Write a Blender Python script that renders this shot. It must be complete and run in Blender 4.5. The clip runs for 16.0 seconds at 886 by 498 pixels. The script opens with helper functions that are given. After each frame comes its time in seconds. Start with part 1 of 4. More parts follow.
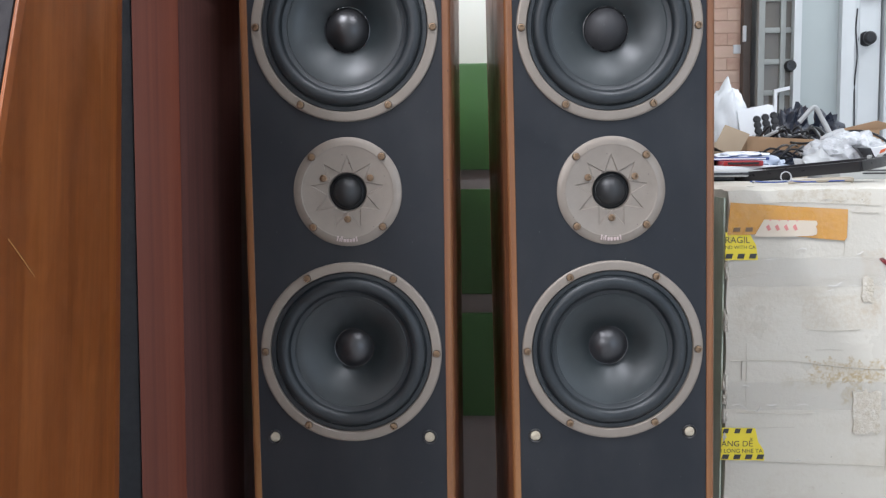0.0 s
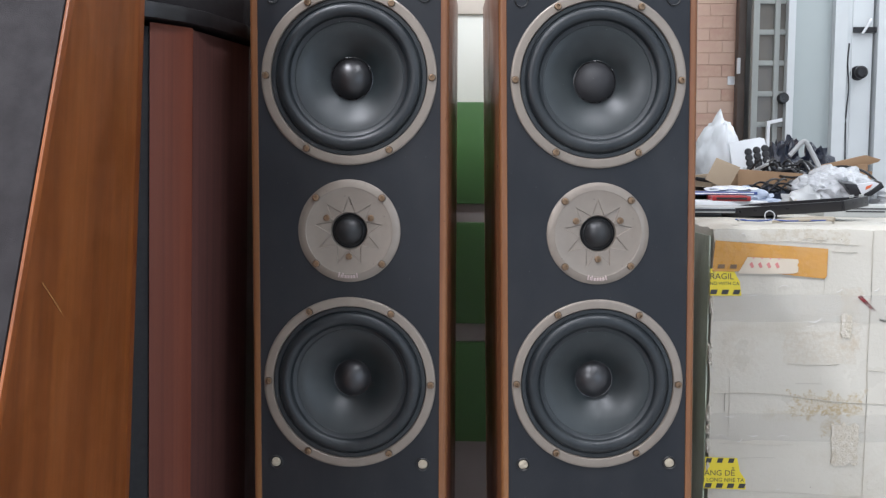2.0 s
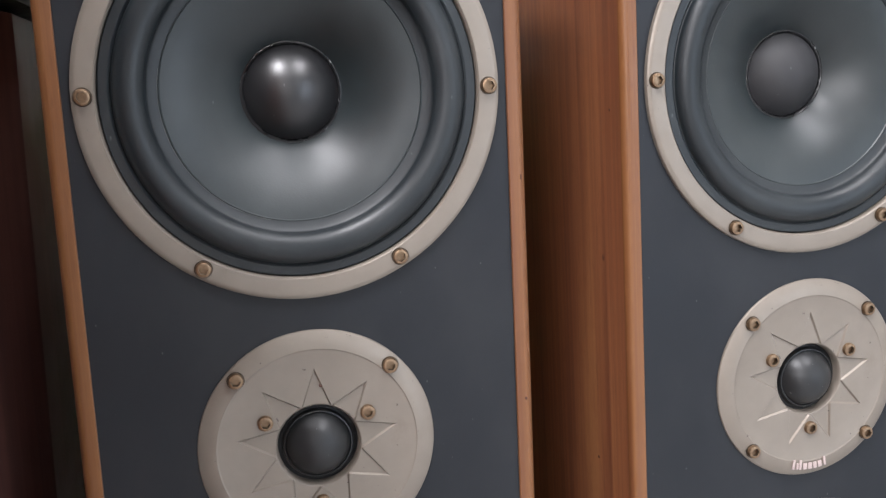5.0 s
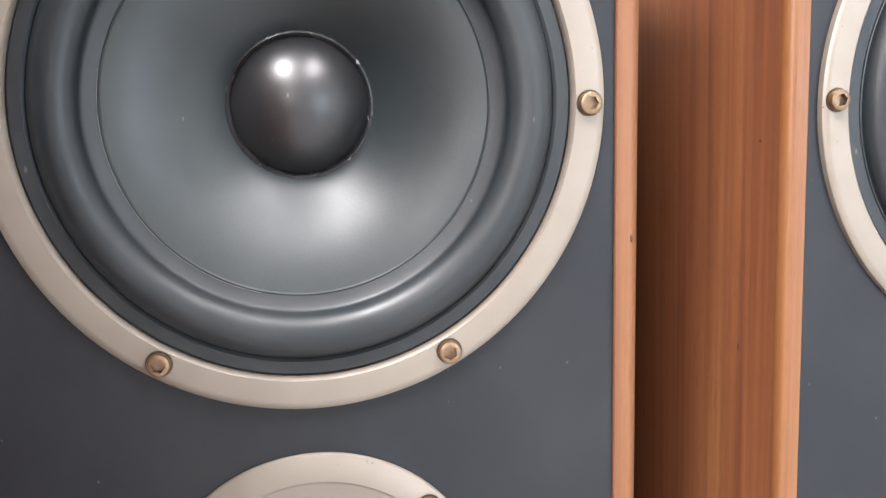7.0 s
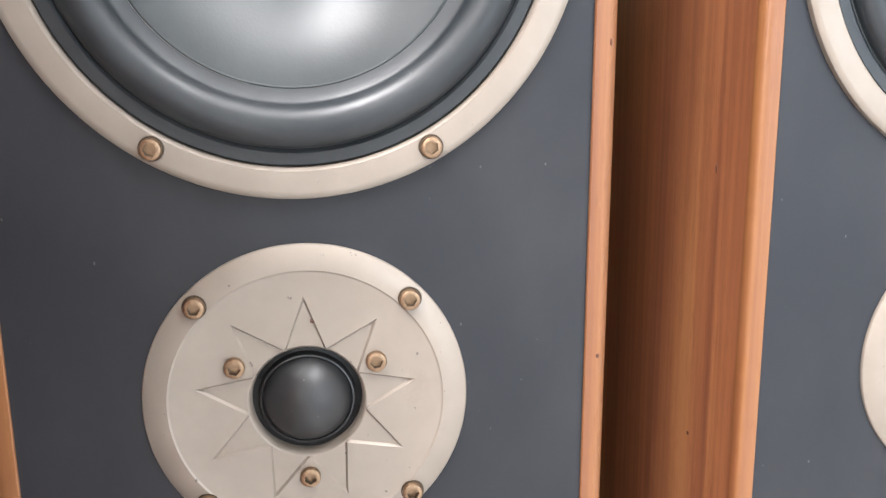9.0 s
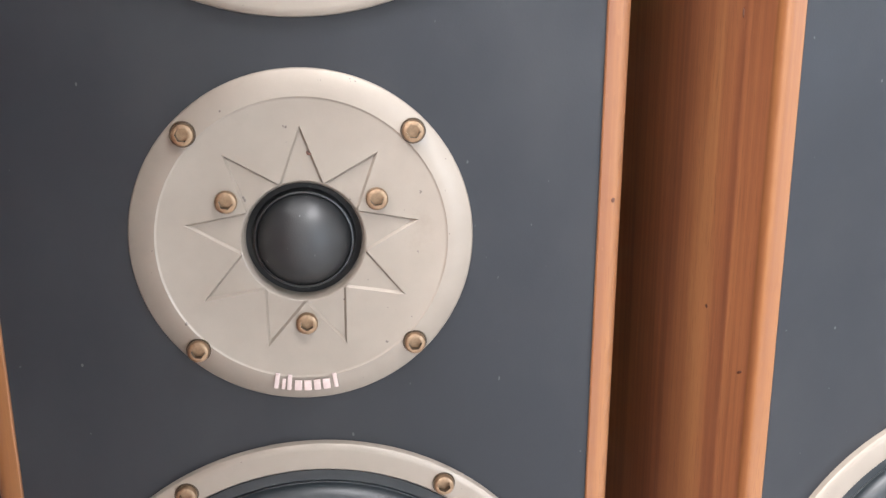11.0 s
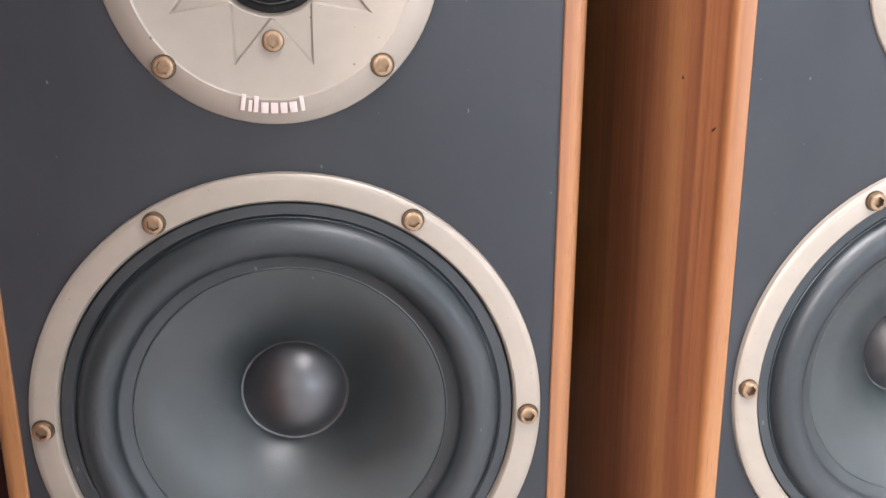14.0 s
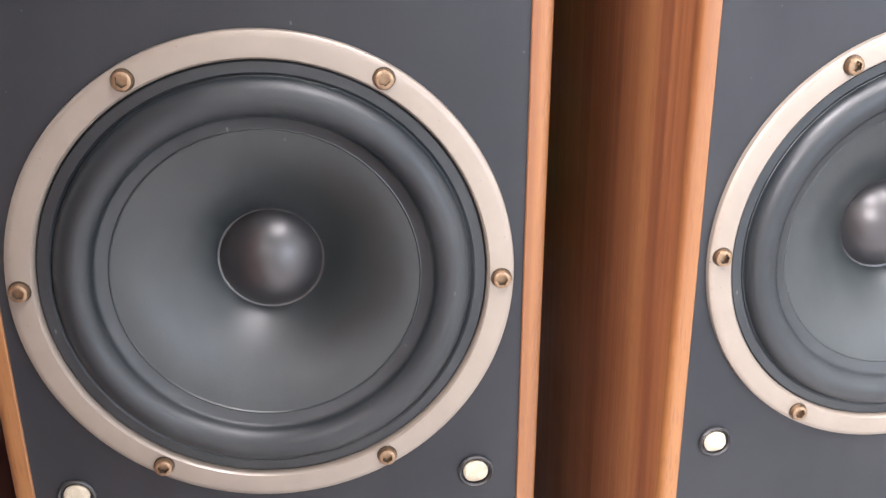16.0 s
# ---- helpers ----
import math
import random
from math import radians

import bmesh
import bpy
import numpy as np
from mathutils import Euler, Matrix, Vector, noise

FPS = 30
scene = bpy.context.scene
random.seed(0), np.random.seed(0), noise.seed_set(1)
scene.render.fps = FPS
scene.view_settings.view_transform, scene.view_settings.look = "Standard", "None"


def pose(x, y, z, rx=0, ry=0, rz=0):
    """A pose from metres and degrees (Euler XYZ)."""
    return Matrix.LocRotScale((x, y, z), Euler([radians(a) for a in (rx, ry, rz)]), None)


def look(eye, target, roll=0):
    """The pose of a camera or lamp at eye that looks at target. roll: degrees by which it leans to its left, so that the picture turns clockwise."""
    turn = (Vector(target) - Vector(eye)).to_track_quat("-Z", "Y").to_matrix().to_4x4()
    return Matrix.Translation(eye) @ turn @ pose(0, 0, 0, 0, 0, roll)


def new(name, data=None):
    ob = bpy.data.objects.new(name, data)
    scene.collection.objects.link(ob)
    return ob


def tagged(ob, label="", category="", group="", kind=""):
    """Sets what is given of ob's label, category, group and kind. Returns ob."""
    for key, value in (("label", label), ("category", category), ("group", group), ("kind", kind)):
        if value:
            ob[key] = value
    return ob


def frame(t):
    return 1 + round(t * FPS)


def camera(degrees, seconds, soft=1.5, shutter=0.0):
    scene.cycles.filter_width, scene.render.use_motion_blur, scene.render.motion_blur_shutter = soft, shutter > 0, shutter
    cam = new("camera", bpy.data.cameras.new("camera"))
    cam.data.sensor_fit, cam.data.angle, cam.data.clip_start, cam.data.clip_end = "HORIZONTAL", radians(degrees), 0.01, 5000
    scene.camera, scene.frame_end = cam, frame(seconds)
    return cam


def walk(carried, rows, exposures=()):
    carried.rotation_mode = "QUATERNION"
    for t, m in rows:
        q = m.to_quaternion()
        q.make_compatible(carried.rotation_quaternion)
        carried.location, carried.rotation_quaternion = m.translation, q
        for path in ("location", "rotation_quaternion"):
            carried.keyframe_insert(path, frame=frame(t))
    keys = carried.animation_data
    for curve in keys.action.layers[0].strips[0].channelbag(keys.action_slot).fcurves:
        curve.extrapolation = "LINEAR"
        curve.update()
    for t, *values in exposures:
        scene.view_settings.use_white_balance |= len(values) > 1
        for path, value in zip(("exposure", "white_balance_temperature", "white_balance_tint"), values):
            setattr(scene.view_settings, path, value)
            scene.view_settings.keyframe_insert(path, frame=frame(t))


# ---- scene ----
cam = camera(50.7, 16.0, 1.3)
PATH = [
    (0, (0.048, -0.009, 0.835), (-0.042, 1.98, 0.643), -0.7),
    (0.5, (0.044, -0.024, 0.837), (-0.046, 1.965, 0.652), -0.5),
    (1, (0.045, -0.049, 0.849), (-0.035, 1.942, 0.678), -0.1),
    (1.5, (0.049, -0.062, 0.856), (-0.03, 1.93, 0.697), 0.0),
    (2, (0.052, -0.068, 0.863), (-0.031, 1.925, 0.71), 0.3),
    (2.5, (0.05, -0.063, 0.863), (-0.031, 1.93, 0.713), 0.4),
    (3, (0.038, 0.029, 0.854), (0.002, 2.023, 0.698), 0.2),
    (3.5, (0.006, 0.162, 0.841), (0.038, 2.151, 0.634), -0.6),
    (4, (-0.06, 0.319, 0.863), (0.036, 2.296, 0.578), -1.5),
    (4.2, (-0.108, 0.383, 0.887), (0.134, 2.349, 0.609), -1.8),
    (4.5, (-0.136, 0.461, 0.929), (0.232, 2.403, 0.622), -2.5),
    (4.7, (-0.135, 0.503, 0.965), (0.281, 2.433, 0.648), -2.7),
    (6.8, (-0.098, 0.705, 0.981), (0.17, 2.666, 0.698), -1.6),
    (7, (-0.1, 0.708, 0.979), (0.171, 2.664, 0.664), -1.3),
    (7.5, (-0.105, 0.701, 0.976), (0.178, 2.638, 0.566), -0.8),
    (8, (-0.1, 0.693, 0.965), (0.157, 2.629, 0.534), -0.7),
    (8.5, (-0.099, 0.685, 0.955), (0.16, 2.616, 0.502), -0.4),
    (9, (-0.094, 0.687, 0.937), (0.153, 2.615, 0.466), -0.3),
    (9.2, (-0.093, 0.689, 0.933), (0.151, 2.614, 0.447), -0.2),
    (11.3, (-0.088, 0.696, 0.877), (0.125, 2.609, 0.334), 0.0),
    (11.5, (-0.087, 0.693, 0.871), (0.132, 2.605, 0.325), 0.1),
    (12, (-0.088, 0.688, 0.857), (0.125, 2.597, 0.298), 0.1),
    (12.5, (-0.091, 0.684, 0.84), (0.122, 2.593, 0.283), 0.1),
    (13, (-0.09, 0.676, 0.821), (0.109, 2.596, 0.296), -0.1),
    (13.5, (-0.088, 0.674, 0.808), (0.114, 2.586, 0.255), 0.2),
    (14, (-0.079, 0.671, 0.796), (0.125, 2.574, 0.215), 0.1),
    (14.5, (-0.08, 0.666, 0.785), (0.129, 2.557, 0.168), -0.0),
    (15, (-0.079, 0.662, 0.779), (0.128, 2.541, 0.125), -0.1),
    (15.5, (-0.08, 0.659, 0.773), (0.124, 2.527, 0.09), -0.0),
    (16, (-0.069, 0.661, 0.77), (0.129, 2.517, 0.051), -0.0),
]
EXPOSURES = [(0.0, -0.12, 6180, 15), (2.5, -0.24, 6200, 15), (3.5, -0.30, 6300, 15), (4.2, -0.12, 6350, 15), (4.7, 0.12, 6450, 16), (6.8, 1.09, 6750, 16), (9.0, 1.34, 6700, 15), (12.5, 1.36, 6620, 15), (16.0, 1.52, 6780, 21)]
walk(cam, [(t, look(eye, target, roll)) for t, eye, target, roll in PATH], EXPOSURES)

# ---- world and light ----
world = bpy.data.worlds.new("world")
scene.world = world
world.use_nodes = True
wn = world.node_tree.nodes
sky = wn.new("ShaderNodeTexSky")
sky.sky_type = "NISHITA"
sky.sun_disc = False
sky.sun_elevation, sky.sun_rotation = radians(48), radians(20)
world.node_tree.links.new(sky.outputs[0], wn["Background"].inputs[0])
wn["Background"].inputs[1].default_value = 0.12


def area_lamp(name, m, sx, sy, power, colour):
    d = bpy.data.lights.new(name, "AREA")
    d.shape, d.size, d.size_y, d.energy, d.color = "RECTANGLE", sx, sy, power, colour
    ob = new(name, d)
    ob.matrix_world = m
    return ob


# ceiling tubes (x, y, watts; the last an added fill), door daylight and added fills
LAMPS = ((-0.95, -0.30, 98), (0.78, -0.30, 48), (0.10, 1.35, 13))
DAY_RIGHT, FILL_LEFT, FILL_FAR = 46, 86, 56

# ---- material helpers ----
def srgb(r, g, b):
    return tuple(((c / 255 / 12.92) if c <= 10 else ((c / 255 + 0.055) / 1.055) ** 2.4) for c in (r, g, b)) + (1,)


class Mat:
    """A small builder of node materials."""

    def __init__(self, name, colour=(0.5, 0.5, 0.5, 1), rough=0.5, metal=0.0, spec=0.5):
        self.m = bpy.data.materials.new(name)
        self.m.use_nodes = True
        self.t = self.m.node_tree
        self.b = self.t.nodes["Principled BSDF"]
        self.b.inputs["Base Color"].default_value = colour
        self.b.inputs["Roughness"].default_value = rough
        self.b.inputs["Metallic"].default_value = metal
        self.b.inputs["Specular IOR Level"].default_value = spec
        self.co = None

    def node(self, kind, **inputs):
        n = self.t.nodes.new(kind)
        for k, v in inputs.items():
            key = k.replace("_", " ")
            if hasattr(v, "is_output"):
                self.t.links.new(v, n.inputs[key])
            else:
                n.inputs[key].default_value = v
        return n

    def coords(self, scale=(1, 1, 1), turn=(0, 0, 0)):
        if self.co is None:
            self.co = self.t.nodes.new("ShaderNodeTexCoord").outputs["Object"]
        mp = self.node("ShaderNodeMapping", Vector=self.co)
        mp.inputs["Scale"].default_value = scale
        mp.inputs["Rotation"].default_value = turn
        return mp.outputs[0]

    def noise(self, scale, detail=4.0, stretch=(1, 1, 1), rough=0.55, distort=0.0):
        return self.node("ShaderNodeTexNoise", Vector=self.coords(stretch), Scale=scale, Detail=detail, Roughness=rough, Distortion=distort).outputs[0]

    def ramp(self, fac, stops):
        r = self.t.nodes.new("ShaderNodeValToRGB")
        self.t.links.new(fac, r.inputs[0])
        el = r.color_ramp.elements
        while len(el) < len(stops):
            el.new(0.5)
        for e, (p, c) in zip(el, stops):
            e.position, e.color = p, (c if len(c) == 4 else (*c, 1))
        return r.outputs[0]

    def mix(self, fac, a, b, mode="MIX"):
        n = self.t.nodes.new("ShaderNodeMix")
        n.data_type, n.blend_type = "RGBA", mode
        for socket, v in ((n.inputs[0], fac), (n.inputs[6], a), (n.inputs[7], b)):
            if hasattr(v, "is_output"):
                self.t.links.new(v, socket)
            else:
                socket.default_value = v
        return n.outputs[2]

    def colour(self, out):
        self.t.links.new(out, self.b.inputs["Base Color"])
        return self

    def rough(self, out):
        self.t.links.new(out, self.b.inputs["Roughness"])
        return self

    def bump(self, height, strength=0.3, distance=0.001):
        n = self.node("ShaderNodeBump", Height=height, Strength=strength, Distance=distance)
        self.t.links.new(n.outputs[0], self.b.inputs["Normal"])
        return self


def grey(v):
    return (v, v, v, 1)


def wood(name, dark, mid, light, rough=0.4, grain=1.0, pore=0.5, gloss=0.5):
    """Veneer with upright grain: broad bands, fine streaks and short dark pores."""
    m = Mat(name, mid, rough, 0, gloss)
    broad = m.noise(26 * grain, 3, (1, 1, 0.05), 0.5, 0.5)
    streak = m.noise(190 * grain, 4, (1, 1, 0.012), 0.6, 0.3)
    both = m.mix(0.42, broad, streak)
    c = m.ramp(both, [(0.37, dark), (0.5, mid), (0.63, light)])
    pores = m.noise(1900, 1, (1, 1, 0.06), 0.4)
    pm = m.ramp(pores, [(0.56, grey(0)), (0.72, grey(1))])
    zone = m.ramp(m.noise(60, 3, (1, 1, 0.25)), [(0.35, grey(0.35)), (0.65, grey(1))])
    c = m.mix(m.mix(1.0, m.mix(1.0, pm, zone, "MULTIPLY"), grey(pore), "MULTIPLY"), c, dark)
    fleck_mask = m.ramp(m.noise(900, 2, (1, 1, 0.16), 0.5), [(0.70, grey(0)), (0.76, grey(0.35))])
    m.colour(m.mix(fleck_mask, c, light))
    m.rough(m.ramp(m.noise(14, 4), [(0.3, grey(rough - 0.06)), (0.7, grey(rough + 0.1))]))
    m.bump(pores, 0.08, 0.0002)
    return m.m


def mottled(name, a, b, rough=0.5, scale=30, metal=0.0, bump=0.15, fine=250, spec=0.5, depth=0.0006):
    """Two close tones with a fine relief."""
    m = Mat(name, a, rough, metal, spec)
    m.colour(m.mix(m.noise(scale, 5), a, b))
    m.rough(m.ramp(m.noise(scale * 2.3, 4), [(0.3, grey(max(0.02, rough - 0.07))), (0.7, grey(min(1, rough + 0.09)))]))
    m.bump(m.noise(fine, 3), bump, depth)
    return m.m


def dusty(name, base, dust, rough, specks=0.72, fine=900, scale=240, spec=0.5, smears=0.35):
    """A dark surface with sparse pale specks of dust and faint smears."""
    m = Mat(name, base, rough, 0, spec)
    smear = m.ramp(m.noise(11, 5, (1, 1, 0.6)), [(0.45, grey(0)), (0.8, grey(smears))])
    c = m.mix(smear, base, tuple(0.7 * x + 0.3 * y for x, y in zip(base, dust)))
    spots = m.ramp(m.noise(scale, 1.5, (1, 1, 0.6), 0.4), [(specks, grey(0)), (specks + 0.05, grey(0.5))])
    m.colour(m.mix(spots, c, dust))
    m.rough(m.ramp(m.noise(16, 4), [(0.3, grey(rough - 0.06)), (0.7, grey(rough + 0.1))]))
    m.bump(m.noise(fine, 3), 0.12, 0.0003)
    return m.m


WALNUT = wood("walnut_veneer", (0.130, 0.046, 0.025, 1), (0.225, 0.085, 0.038, 1), (0.305, 0.133, 0.055, 1), 0.36, 1.0, 0.7)
EDGEWOOD = wood("walnut_edge", (0.130, 0.047, 0.019, 1), (0.188, 0.077, 0.027, 1), (0.240, 0.108, 0.037, 1), 0.40, 1.0, 0.7)
TEAK = wood("orange_teak_veneer", (0.185, 0.050, 0.009, 1), (0.255, 0.072, 0.014, 1), (0.32, 0.098, 0.021, 1), 0.38, 0.7, 0.4)
MAHOGANY = wood("red_mahogany_veneer", (0.095, 0.023, 0.012, 1), (0.130, 0.033, 0.017, 1), (0.155, 0.042, 0.022, 1), 0.46, 0.7, 0.25, 0.35)
VINYL = dusty("black_vinyl", (0.0094, 0.0114, 0.0150, 1), (0.13, 0.13, 0.125, 1), 0.45, 0.755, 1100, 420, 0.35)
CLOTH = mottled("dark_grille_cloth", (0.020, 0.021, 0.022, 1), (0.030, 0.030, 0.032, 1), 0.8, 60, 0, 0.5, 1400)
BLACKTRIM = mottled("black_trim", (0.012, 0.012, 0.013, 1), (0.02, 0.02, 0.021, 1), 0.4, 40)


def chipped_paint():
    m = Mat("champagne_paint", (0.30, 0.265, 0.235, 1), 0.4, 0.3)
    c = m.mix(m.noise(90, 5), (0.208, 0.178, 0.148, 1), (0.246, 0.213, 0.178, 1))
    stain = m.ramp(m.noise(38, 5, (1, 1, 1), 0.65), [(0.62, grey(0)), (0.80, grey(0.45))])
    c = m.mix(stain, c, (0.16, 0.12, 0.09, 1))
    chips = m.ramp(m.noise(330, 2, (1, 1, 1), 0.5), [(0.73, grey(0)), (0.76, grey(0.7))])
    m.colour(m.mix(chips, c, (0.05, 0.04, 0.035, 1)))
    m.rough(m.ramp(m.noise(200, 4), [(0.3, grey(0.33)), (0.7, grey(0.48))]))
    m.bump(m.noise(1500, 3), 0.12, 0.0002)
    return m.m


RING = chipped_paint()
RUBBER = dusty("black_rubber", (0.0085, 0.0125, 0.0152, 1), (0.20, 0.21, 0.21, 1), 0.43, 0.78)
CONE = dusty("dark_polymer_cone", (0.0135, 0.0190, 0.0205, 1), (0.14, 0.155, 0.155, 1), 0.39, 0.80, spec=0.54, smears=0.7)
CAP = dusty("black_dust_cap", (0.010, 0.010, 0.011, 1), (0.20, 0.20, 0.20, 1), 0.37, 0.80, spec=0.75)
LOWCAP = dusty("grey_black_dust_cap", (0.018, 0.018, 0.020, 1), (0.20, 0.20, 0.20, 1), 0.37, 0.80, spec=0.8)
DULLCAP = dusty("dull_dust_cap", (0.022, 0.022, 0.024, 1), (0.20, 0.20, 0.20, 1), 0.62, 0.80, spec=0.5)
GLUERING = dusty("shiny_black_glue", (0.010, 0.010, 0.011, 1), (0.42, 0.42, 0.42, 1), 0.26, 0.70, 500, 330)
SILK = dusty("soft_dome", (0.008, 0.009, 0.010, 1), (0.22, 0.22, 0.22, 1), 0.41, 0.76, 1500, 600)
SCREW = mottled("brassy_zinc", (0.34, 0.23, 0.145, 1), (0.14, 0.092, 0.058, 1), 0.36, 900, 0.85, 0.1, 1500, 0.5, 0.0002)
SCREWSHADE = mottled("screw_shade", (0.09, 0.065, 0.045, 1), (0.04, 0.03, 0.02, 1), 0.35, 1100, 0.6, 0.2, 1500)
FELT = mottled("cream_felt", (0.44, 0.40, 0.31, 1), (0.30, 0.25, 0.18, 1), 0.85, 400, 0, 0.5, 900)
PINKPRINT = mottled("pale_print", (0.47, 0.385, 0.365, 1), (0.40, 0.31, 0.29, 1), 0.5, 400)


# ---- mesh helpers ----
def finish(bm, name, mat, smooth=True, angle=35):
    me = bpy.data.meshes.new(name)
    bmesh.ops.recalc_face_normals(bm, faces=bm.faces)
    if smooth:
        for f in bm.faces:
            f.smooth = True
        for e in bm.edges:
            if len(e.link_faces) == 2 and e.calc_face_angle(0) > radians(angle):
                e.smooth = False
    bm.to_mesh(me)
    bm.free()
    me.materials.append(mat)
    return me


def part(name, bm, mat, parent=None, label="", m=None, smooth=True, angle=35):
    """Links a bmesh as one mesh object under a thing or a part."""
    me = bm if isinstance(bm, bpy.types.Mesh) else finish(bm, name, mat, smooth, angle)
    ob = new(name, me)
    if parent is not None:
        ob.parent = parent
    if m is not None:
        ob.matrix_basis = m
    if label:
        tagged(ob, label)
    return ob


def thing(name, m, label, category, group="", kind=""):
    ob = new(name)
    ob.matrix_basis = m
    return tagged(ob, label, category, group, kind)


def block(x0, x1, y0, y1, z0, z1, bevel=0.0, bm=None, seg=2):
    bm2 = bmesh.new()
    bmesh.ops.create_cube(bm2, size=1, matrix=Matrix.Translation(((x0 + x1) / 2, (y0 + y1) / 2, (z0 + z1) / 2)) @ Matrix.Diagonal((x1 - x0, y1 - y0, z1 - z0, 1)))
    if bevel:
        bmesh.ops.bevel(bm2, geom=bm2.edges[:], offset=bevel, segments=seg, affect="EDGES", profile=0.6)
    if bm is None:
        return bm2
    tmp = bpy.data.meshes.new("tmp")
    bm2.to_mesh(tmp)
    bm2.free()
    bm.from_mesh(tmp)
    bpy.data.meshes.remove(tmp)
    return bm


def lathe(profile, n=96, closed=False, wob=None):
    """Turns a profile of (radius, y) about the y axis. Radius 0 closes to a point."""
    bm = bmesh.new()
    rings = []
    for i, (r, y) in enumerate(profile):
        if r <= 1e-7:
            rings.append([bm.verts.new((0, y, 0))])
        else:
            rings.append([bm.verts.new((r * math.cos(2 * math.pi * k / n), y + (wob(i, k / n) if wob else 0), r * math.sin(2 * math.pi * k / n))) for k in range(n)])
    pairs = list(zip(rings, rings[1:]))
    if closed:
        pairs.append((rings[-1], rings[0]))
    for a, b in pairs:
        for k in range(n):
            j = (k + 1) % n
            if len(a) == 1 and len(b) == 1:
                continue
            if len(a) == 1:
                bm.faces.new((a[0], b[k], b[j]))
            elif len(b) == 1:
                bm.faces.new((a[k], a[j], b[0]))
            else:
                bm.faces.new((a[k], a[j], b[j], b[k]))
    return bm


def prism(points, y0, y1, bevel=0.0):
    """An outline in x and z, drawn out along y."""
    bm = bmesh.new()
    a = [bm.verts.new((x, y0, z)) for x, z in points]
    b = [bm.verts.new((x, y1, z)) for x, z in points]
    bm.faces.new(a)
    bm.faces.new(b[::-1])
    for i in range(len(a)):
        j = (i + 1) % len(a)
        bm.faces.new((a[i], b[i], b[j], a[j]))
    if bevel:
        bmesh.ops.bevel(bm, geom=bm.edges[:], offset=bevel, segments=2, affect="EDGES", profile=0.6)
    return bm


def tube(points, radius, n=8, steps=6):
    """A round cord through points, smoothed."""
    pts = [Vector(p) for p in points]
    path = []
    for i in range(len(pts) - 1):
        p0, p1, p2, p3 = pts[max(i - 1, 0)], pts[i], pts[i + 1], pts[min(i + 2, len(pts) - 1)]
        for s in range(steps):
            t = s / steps
            path.append(0.5 * (2 * p1 + (p2 - p0) * t + (2 * p0 - 5 * p1 + 4 * p2 - p3) * t * t + (3 * p1 - p0 - 3 * p2 + p3) * t ** 3))
    path.append(pts[-1])
    bm = bmesh.new()
    rings = []
    for i, p in enumerate(path):
        d = (path[min(i + 1, len(path) - 1)] - path[max(i - 1, 0)]).normalized()
        q = d.to_track_quat("Z", "Y")
        rings.append([bm.verts.new(p + q @ Vector((radius * math.cos(2 * math.pi * k / n), radius * math.sin(2 * math.pi * k / n), 0))) for k in range(n)])
    for a, b in zip(rings, rings[1:]):
        for k in range(n):
            j = (k + 1) % n
            bm.faces.new((a[k], a[j], b[j], b[k]))
    bm.faces.new(rings[0][::-1])
    bm.faces.new(rings[-1])
    return bm


def crumple(sx, sy, sz, seed, sub=4, amp=0.35, peak=None, freq=2.2):
    """A crumpled bag: a ball pushed about by ridged noise, flat below. Its foot is at z = 0."""
    bm = bmesh.new()
    bmesh.ops.create_icosphere(bm, subdivisions=sub, radius=1)
    off = Vector((seed * 7.3, seed * 3.1, seed * 5.7))
    for v in bm.verts:
        p = v.co.copy()
        k = 1 + amp * (abs(noise.noise(p * freq + off)) * 2 - 0.7) + amp * 0.5 * (abs(noise.noise(p * freq * 2.7 + off)) * 2 - 0.6) + amp * 0.2 * noise.noise(p * 9 + off)
        q = p * k
        if peak and q.z > 0:
            w = max(0.0, q.z)
            q.x += peak[0] * w * w
            q.x *= 1 - 0.55 * w * peak[1]
            q.y *= 1 - 0.4 * w * peak[1]
        q.z = max(q.z, -0.6)
        v.co = Vector((q.x * sx, q.y * sy, (q.z + 0.6) * sz))
    return bm


# ---- the tall loudspeaker ----
HALF, DEPTH, TOPZ, BOTZ, MIDZ = 0.1150, 0.38, 1.125, 0.0, 0.80
EDGE = 0.0090
WOOFER_Z = (MIDZ + 0.1782, MIDZ - 0.1797)
R_BOLT, R_RING, R_IN = 0.0962, 0.1018, 0.0906


def plate_with_holes():
    """The black baffle: one sheet with its three round cut-outs."""
    bm = bmesh.new()
    w = HALF - EDGE
    loops = [[(-w, BOTZ + 0.004), (w, BOTZ + 0.004), (w, TOPZ - 0.004), (-w, TOPZ - 0.004)]]
    for zc, r in ((WOOFER_Z[0], 0.094), (MIDZ, 0.050), (WOOFER_Z[1], 0.094)):
        loops.append([(r * math.cos(2 * math.pi * k / 72), zc + r * math.sin(2 * math.pi * k / 72)) for k in range(72)])
    edges = []
    for loop in loops:
        v = [bm.verts.new((x, 0, z)) for x, z in loop]
        edges += [bm.edges.new((v[i], v[(i + 1) % len(v)])) for i in range(len(v))]
    bmesh.ops.triangle_fill(bm, use_beauty=True, use_dissolve=False, edges=edges, normal=(0, -1, 0))
    return bm


R_HEAD = 0.0040


